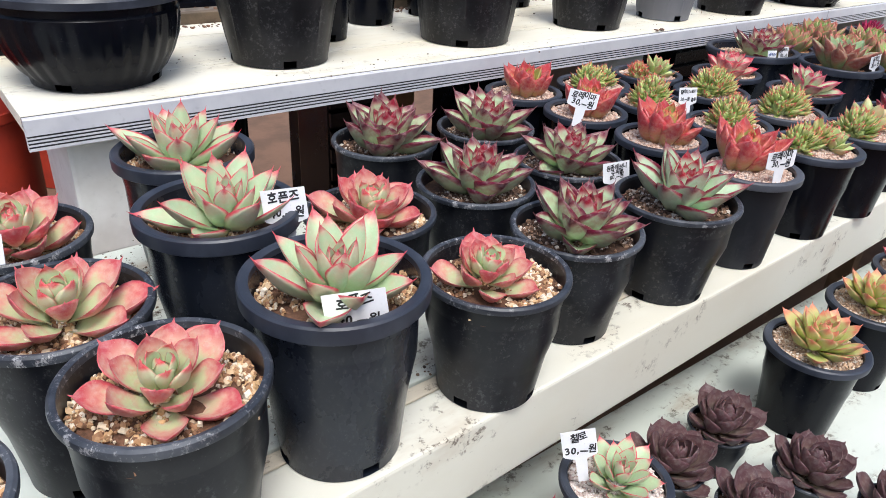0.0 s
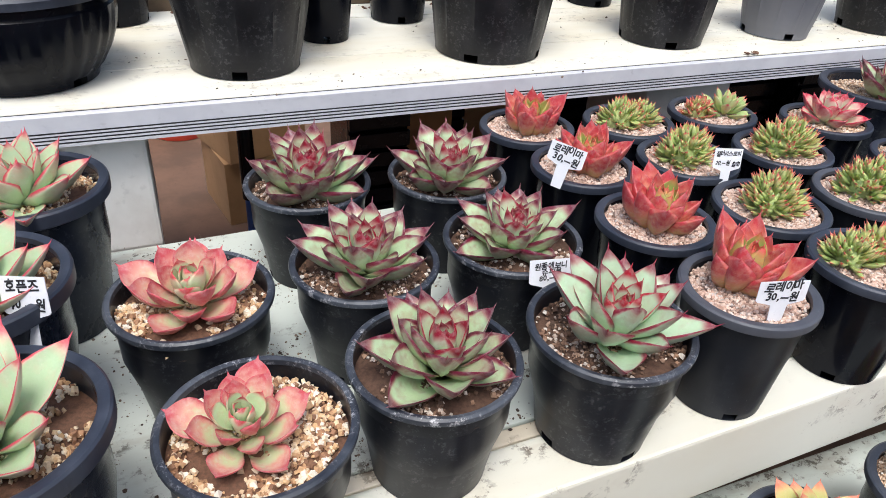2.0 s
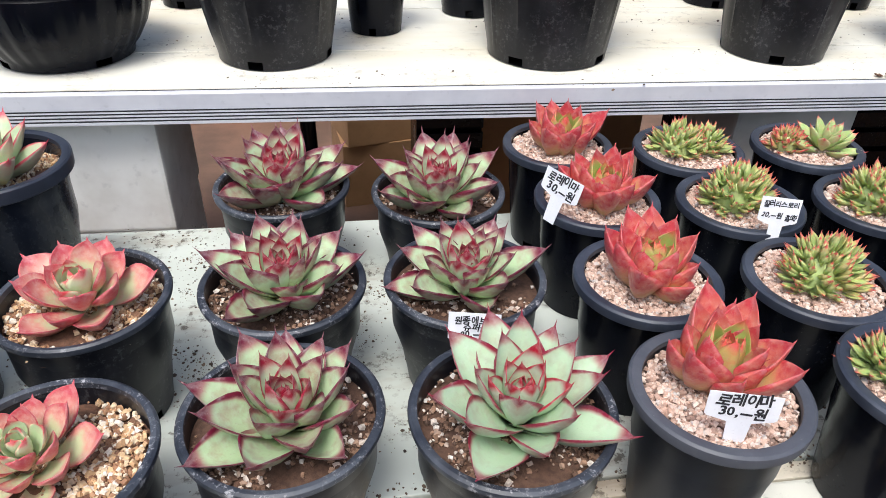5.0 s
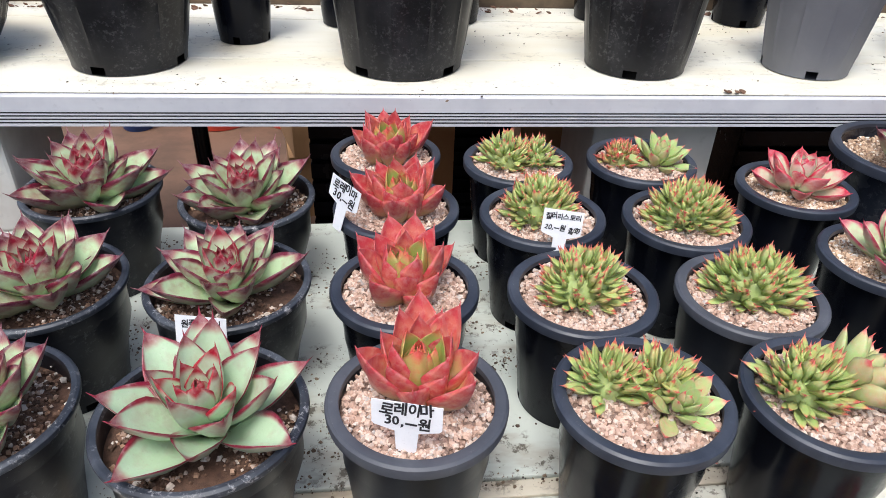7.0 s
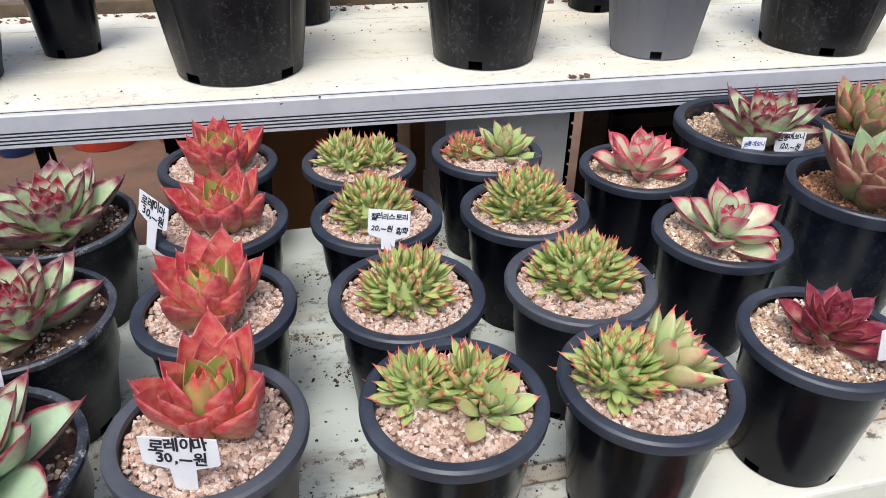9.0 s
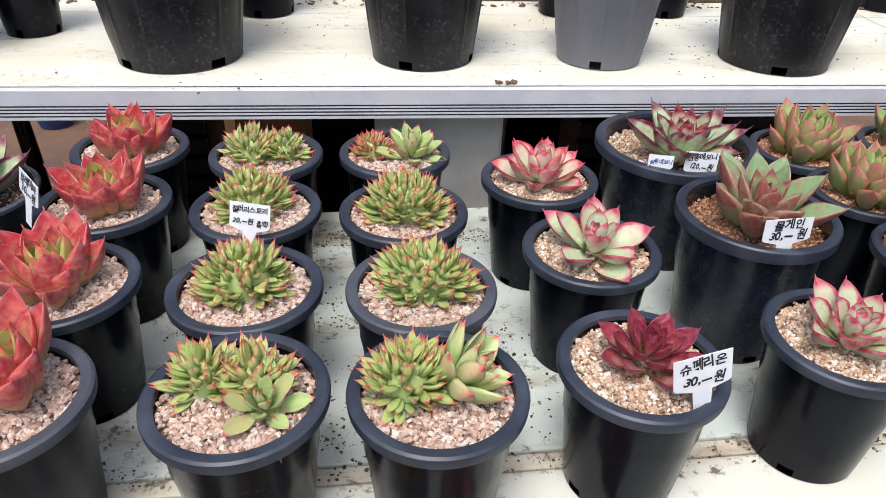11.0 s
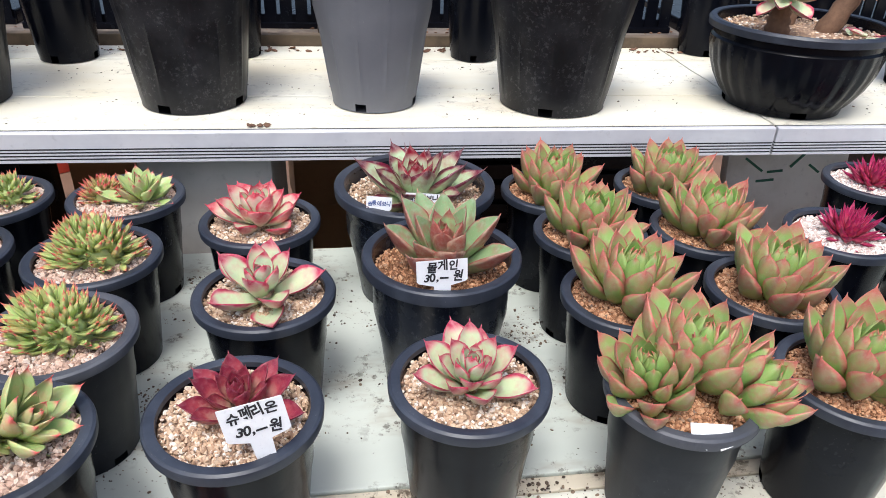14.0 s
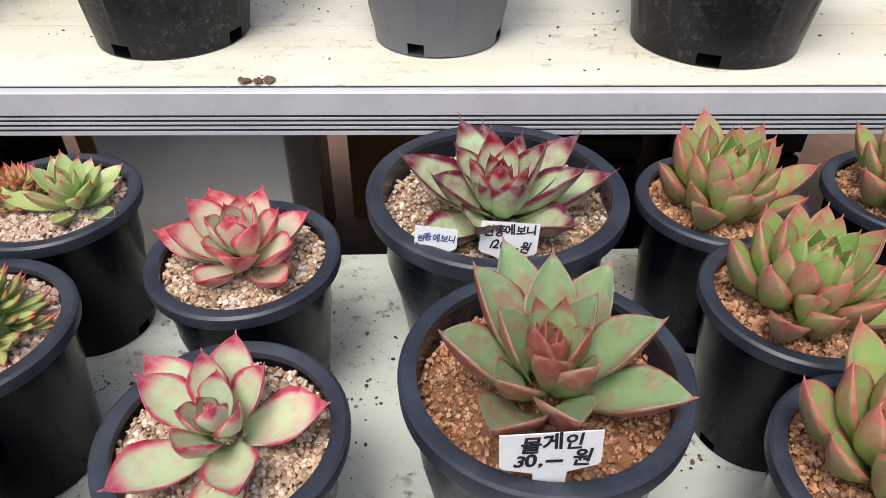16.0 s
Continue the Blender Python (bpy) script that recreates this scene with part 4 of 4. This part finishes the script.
MIDZ, LOWZ = 0.797, 0.557
DOME = [(0, 0, 0.029, 0.021, 0.044, 170, 0.027, 20)]
WIDE = [(0, 0, 0.034, 0.022, 0.042, 190, 0.028, -10)]
TWO = [(-0.026, 0.008, 0.015, 0.015, 0.030, 80, 0.028, 0), (0.016, 0.004, 0.013, 0.013, 0.030, 60, 0.030, 0)]
FAN = [(-0.020, 0, 0.022, 0.017, 0.036, 120, 0.030, 0)]
MIXED = [(-0.030, 0.004, 0.016, 0.015, 0.026, 90, 0.019, 0)]
LONG = [(-0.018, 0, 0.022, 0.017, 0.034, 90, 0.026, 0), (0.024, 0.002, 0.016, 0.015, 0.030, 70, 0.024, 0)]
TRIO = [((-0.028, 0.0, 0.0), (4, -16), 0.85), ((0.012, 0.012, 0.01), (-4, 4), 0.95), ((0.045, -0.012, -0.002), (8, 24), 0.85)]
# x, y, rim height, rim radius, rim style, soil, plant, plant offset x and y, settings
ROW = [
    (-1.462, -0.588, 0.974, 0.079, "thin", "tan", "pink", -0.004, 0.0, dict(length=0.054, count=22)),
    (-1.504, -0.442, 0.974, 0.079, "thin", "tan", "pink", 0.0, 0.0, dict(length=0.062, count=22)),
    (-1.510, -0.262, 0.965, 0.076, "thin", "tan", "pink", 0.0, 0.0, dict(length=0.066)),
    (-1.640, -0.615, 0.970, 0.076, "thin", "tan", "pink", 0.0, 0.0, dict(length=0.06)),
    (-1.297, -0.553, 0.991, 0.087, "deep", "tan", "pale", 0.0, 0.0, dict()),
    (-1.329, -0.362, 0.992, 0.087, "deep", "tan", "pale", 0.004, -0.01, dict()),
    (-1.298, -0.170, 0.988, 0.087, "deep", "tan", "pale", -0.004, 0.0, dict(length=0.086)),
    (-1.113, -0.566, 0.946, 0.081, "thin", "tan", "pink", -0.012, 0.006, dict(length=0.049)),
    (-1.146, -0.370, 0.944, 0.082, "thin", "tan", "pink", 0.0, 0.004, dict(length=0.062)),
    (-0.978, -0.146, 0.936, 0.084, "thin", "dark", "ebony", 0.0, 0.0, dict(length=0.094)),
    (-0.960, -0.350, 0.935, 0.084, "thin", "dark", "ebony", 0.0, 0.0, dict(length=0.088)),
    (-0.946, -0.528, 0.937, 0.083, "thin", "dark", "ebony", 0.006, 0.0, dict(length=0.081)),
    (-0.784, -0.165, 0.932, 0.084, "thin", "dark", "ebony", 0.0, 0.0, dict(length=0.088)),
    (-0.774, -0.349, 0.932, 0.085, "thin", "dark", "ebony", 0.0, 0.0, dict(length=0.081)),
    (-0.760, -0.540, 0.938, 0.086, "thin", "dark", "mint", 0.004, 0.0, dict(length=0.088)),
    (-0.610, -0.072, 0.947, 0.0755, "wide", "pink", "red", 0.004, 0.0, dict(length=0.062)),
    (-0.598, -0.222, 0.947, 0.0755, "wide", "pink", "red", 0.006, 0.0, dict(length=0.062)),
    (-0.592, -0.383, 0.946, 0.0755, "wide", "pink", "red", 0.0, 0.0, dict(length=0.066)),
    (-0.586, -0.541, 0.947, 0.0755, "faded", "pink", "red", 0.002, 0.018, dict(length=0.066)),
    (-0.429, -0.090, 0.944, 0.0755, "wide", "pink", "crest", 0.0, 0.0, dict(heads=LONG)),
    (-0.423, -0.236, 0.943, 0.076, "wide", "pink", "crest", -0.004, 0.004, dict(heads=DOME)),
    (-0.412, -0.394, 0.944, 0.0765, "wide", "pink", "crest", 0.0, 0.0, dict(heads=DOME)),
    (-0.397, -0.544, 0.946, 0.076, "wide", "pink", "crest", 0.0, 0.006, dict(heads=TWO, beside=[((0.022, -0.020, 0.0), (18, 8), 18, 0.040, 84, 8)])),
    (-0.256, -0.092, 0.945, 0.0755, "wide", "pink", "crest", 0.0, 0.0, dict(heads=MIXED, skin="ruddy", beside=[((0.022, -0.004, 0.0), (6, 4), 22, 0.048, 84, 14)])),
    (-0.250, -0.250, 0.944, 0.076, "wide", "pink", "crest", 0.002, 0.0, dict(heads=WIDE)),
    (-0.238, -0.402, 0.943, 0.076, "faded", "pink", "crest", 0.004, 0.004, dict(heads=WIDE)),
    (-0.233, -0.549, 0.946, 0.076, "wide", "pink", "crest", -0.004, 0.006, dict(heads=FAN, beside=[((0.014, 0.002, 0.006), (4, 46), 22, 0.054, 84, 24)])),
    (-0.071, -0.170, 0.944, 0.076, "wide", "sand", "rosy", 0.0, 0.0, dict(length=0.060)),
    (-0.047, -0.339, 0.943, 0.076, "wide", "sand", "blush", 0.0, 0.0, dict(length=0.066, count=17)),
    (-0.051, -0.524, 0.944, 0.075, "wide", "sand", "wine", 0.004, 0.006, dict()),
    (0.131, -0.107, 0.964, 0.110, "deep", "sand", "ebony", 0.0, -0.014, dict(length=0.083, count=26)),
    (0.146, -0.316, 0.972, 0.089, "deep", "orange", "sage", 0.002, 0.002, dict()),
    (0.153, -0.500, 0.945, 0.0745, "wide", "sand", "blush", 0.0, 0.0, dict(length=0.053, count=25, low=22)),
    (0.329, -0.092, 0.944, 0.073, "wide", "orange", "copper", 0.0, 0.0, dict(length=0.066)),
    (0.348, -0.221, 0.944, 0.073, "wide", "orange", "copper", 0.0, 0.0, dict(length=0.066)),
    (0.346, -0.368, 0.944, 0.073, "wide", "orange", "copper", 0.0, 0.0, dict(length=0.074)),
    (0.345, -0.522, 0.944, 0.071, "faded", "orange", "copper", 0.0, 0.004, dict(heads=TRIO, count=34, length=0.070, low=34)),
    (0.500, -0.085, 0.945, 0.073, "wide", "orange", "copper", 0.0, 0.0, dict(length=0.066)),
    (0.504, -0.221, 0.944, 0.073, "wide", "orange", "copper", 0.0, 0.0, dict(length=0.070)),
    (0.514, -0.367, 0.945, 0.073, "wide", "orange", "copper", 0.0, 0.0, dict(length=0.072)),
    (0.514, -0.520, 0.945, 0.072, "wide", "orange", "copper", 0.0, 0.0, dict(length=0.074, low=38)),
    (0.834, -0.082, 0.945, 0.073, "wide", "white", "magenta", 0.0, 0.0, dict()),
    (0.681, -0.241, 0.945, 0.073, "wide", "white", "magenta", 0.006, 0.0, dict()),
    (0.870, -0.205, 0.945, 0.072, "wide", "white", "magenta", 0.0, 0.0, dict()),
    (0.712, -0.419, 0.945, 0.071, "wide", "sand", "wine", 0.0, 0.0, dict()),
]
for i, (x, y, zr, r, style, soil, kind, px, py, how) in enumerate(ROW):
    zs = set_pot(x, y, MIDZ, r, zr - MIDZ, style, soil, (37 * i) % 360)
    set_plant(kind, x + px, y + py, zs, 100 + i, **how)
LOWER = [
    (-0.553, -0.702, 0.706, 0.077, "wide", "sand", "lime", 0.0, 0.0, dict(length=0.066)),
    (-0.350, -0.698, 0.706, 0.076, "wide", "sand", "lime", 0.0, 0.0, dict(length=0.066)),
    (-0.160, -0.690, 0.706, 0.074, "wide", "sand", "pink", 0.0, 0.0, dict(length=0.06)),
    (-1.010, -0.697, 0.690, 0.068, "wide", "white", "pale", 0.0, 0.0, dict(length=0.05, spread=1.3)),
    (-0.752, -0.683, 0.632, 0.046, "thin", "dark", "plum", 0.0, 0.0, dict(length=0.056)),
    (-0.878, -0.690, 0.632, 0.046, "thin", "dark", "plum", 0.0, 0.0, dict(length=0.058)),
    (-0.728, -0.803, 0.630, 0.046, "thin", "dark", "plum", 0.0, 0.0, dict(length=0.056)),
    (-0.852, -0.795, 0.630, 0.046, "thin", "dark", "plum", 0.0, 0.0, dict(length=0.052)),
    (-0.700, -0.905, 0.630, 0.046, "thin", "dark", "plum", 0.0, 0.0, dict(length=0.052)),
    (-1.13, -0.70, 0.66, 0.07, "wide", "dark", "pale", 0.0, 0.0, dict(length=0.05)),
]
for i, (x, y, zr, r, style, soil, kind, px, py, how) in enumerate(LOWER):
    zs = set_pot(x, y, LOWZ, r, zr - LOWZ, style, soil, (53 * i) % 360)
    set_plant(kind, x + px, y + py, zs, 300 + i, **how)

# ---- name tags ----


def writing(text, size, room, material, rng):
    """One line by hand: each sign a little turned, raised and resized."""
    verts, faces, x = [], [], 0.0
    for ch in text:
        if ch == " ":
            x += 0.3
            continue
        co, fs = GLYPH[ch]
        lo, hi = co[:, 0].min(), co[:, 0].max()
        stretch = 2.4 if ch == "-" else rng.uniform(0.88, 1.02)
        a, k = rng.normal(0, 0.09), rng.uniform(0.9, 1.12)
        q = np.column_stack(((co[:, 0] - lo) * stretch, co[:, 1] * k))
        q = np.column_stack((q[:, 0] - a * q[:, 1] + 0.12 * q[:, 1], q[:, 1] + a * q[:, 0] + rng.normal(0, 0.03)))
        faces += [tuple(int(i) + len(verts) for i in f) for f in fs]
        verts += [(x + p[0], p[1], 0.0) for p in q]
        x += (hi - lo) * stretch + 0.07
    size = min(size, room / x)
    verts = [((p[0] - x / 2) * size, (p[1] - 0.36) * size, 0.0) for p in verts]
    return mesh_of("writing", verts, faces, material, False)


def tag(x, y, z, w, h, lines, back, roll, yaw, label, stem=0.034, ink=INK, size=0.0122):
    """A T-shaped plant tag; its head's middle at x, y, z, leaning back by degrees."""
    t = tagged(new("plant_tag"), label, "plant tag", "hand-written plant tags")
    s = w * 0.17
    out = [(-w / 2, h / 2), (-w / 2, -h / 2 + 0.002), (-w / 2 + 0.002, -h / 2), (-s, -h / 2 - 0.004), (-s * 0.85, -h / 2 - stem), (s * 0.85, -h / 2 - stem), (s, -h / 2 - 0.004), (w / 2 - 0.002, -h / 2), (w / 2, -h / 2 + 0.002), (w / 2, h / 2)]
    n = len(out)
    verts = [(a, b, 0.0) for a, b in out] + [(a, b, -0.0007) for a, b in out]
    faces = [tuple(range(n)), tuple(range(2 * n - 1, n - 1, -1))] + [(i, n + i, n + (i + 1) % n, (i + 1) % n) for i in range(n)]
    part("tag_plate", mesh_of("tag_plate", verts, faces, TAG, False), t)
    for i, text in enumerate(lines):
        yy = h * (0.24 - 0.48 * i / max(1, len(lines) - 1)) if len(lines) > 1 else 0.0
        part("writing", writing(text, size, 0.9 * w, ink, np.random.default_rng(int(abs(x) * 1000) + i)), t, "handwriting in black marker" if ink is INK else "handwriting in blue ink", pose(0.001 * (i % 2), yy, 0.0004, 0, 0, 3 - 5 * (i % 2)))
    t.matrix_basis = pose(x, y, z, 90 - back, 0, yaw) @ pose(0, 0, 0, 0, 0, roll)
    return t


W = "white plastic plant tag with handwritten name and price"
tag(-0.596, -0.588, 0.974, 0.054, 0.024, ("로레이마", "30,-원"), 4, 0, -14, W, 0.024)
tag(-0.656, -0.262, 0.985, 0.050, 0.026, ("로레이마", "30,-원"), 12, -8, -48, W)
tag(-0.779, -0.447, 0.944, 0.048, 0.028, ("원종에보니", "슈퍼블", "80,-원"), 14, 0, -10, W, size=0.0085)
tag(-0.417, -0.305, 0.970, 0.044, 0.028, ("젤러리스토리", "20,-원 철화"), 14, -4, -10, W, size=0.0085)
tag(-0.025, -0.575, 0.977, 0.050, 0.032, ("슈페리온", "30,-원"), 5, 10, 6, W, 0.03)
tag(0.138, -0.389, 0.991, 0.052, 0.025, ("몰게인", "30,- 원"), 5, 2, 2, W, 0.024)
tag(0.080, -0.186, 0.970, 0.032, 0.017, ("원종에보니",), 12, -3, -6, "small white tag with blue handwritten name", 0.012, BLUEINK, 0.0065)
tag(0.135, -0.184, 0.968, 0.044, 0.026, ("원종에보니", "120,-원"), 10, -4, 0, W, 0.018, size=0.0095)
tag(-1.307, -0.604, 0.984, 0.054, 0.034, ("호픈즈", "40,-원"), 8, 8, -32, W, 0.024)
tag(-1.277, -0.412, 0.998, 0.046, 0.034, ("호픈즈", "40,-원"), 14, 8, -34, W)
tag(-1.545, -0.318, 0.978, 0.046, 0.032, ("핑크", "30,-"), 14, 0, -30, W)
tag(0.548, -0.568, 0.967, 0.046, 0.030, ("레드오니", "오만원"), 14, 6, 6, W, 0.022)
tag(0.345, -0.583, 0.943, 0.036, 0.018, (), 52, -6, 0, "white plastic tag lying under the leaves", 0.002)
tag(0.898, -0.118, 0.972, 0.030, 0.034, (), 12, -10, -30, "blank white plastic plant tag")
tag(-1.055, -0.668, 0.748, 0.040, 0.034, ("첼로", "30,-원"), 10, 12, -36, W)

# ---- crumbs ----
rng = np.random.default_rng(11)


def strewn(name, count, spots, z, size, label):
    def place(g):
        x, y, sx, sy = spots[g.integers(len(spots))]
        px, py = g.normal(x, sx), g.normal(y, sy)
        return px, py, z

    me = chip_mesh(name, count, place, size, CRUMB, rng, 0.5)
    tagged(new(name, me), label, "soil crumbs", kind="stuff")


spots = [(g[0], g[1], 0.05, 0.018) for g in zip(rng.uniform(-1.45, 0.9, 90), rng.uniform(-0.48, -0.02, 90))] + [(x, -0.508, 0.09, 0.008) for x in np.linspace(-1.4, 0.9, 16)]
spots += [(a, b, 0.022, 0.010) for a, b in zip(rng.uniform(-1.2, 0.7, 60), rng.uniform(-0.52, -0.05, 60))]
strewn("soil_crumbs", 14000, spots, 0.7975, lambda g: 0.0005 + 0.0019 * g.uniform(0, 1) ** 4, "dark soil crumbs scattered on the bench")
spots = [(a, b, 0.06, 0.02) for a, b in zip(rng.uniform(-1.3, 1.3, 34), rng.uniform(0.02, 0.45, 34))]
strewn("shelf_crumbs", 700, spots, 1.0, lambda g: 0.0005 + 0.002 * g.uniform(0, 1) ** 4, "dark crumbs on the upper shelf")
curl = tagged(new("dry_leaf", chip_mesh("dry_leaf", 7, lambda g: (-0.084 + g.normal(0, 0.008), 0.016 + g.normal(0, 0.002), 1.003), lambda g: g.uniform(0.003, 0.006), LITTER, rng, 0.3)), "small curled dry leaf on the shelf edge", "dry leaf")
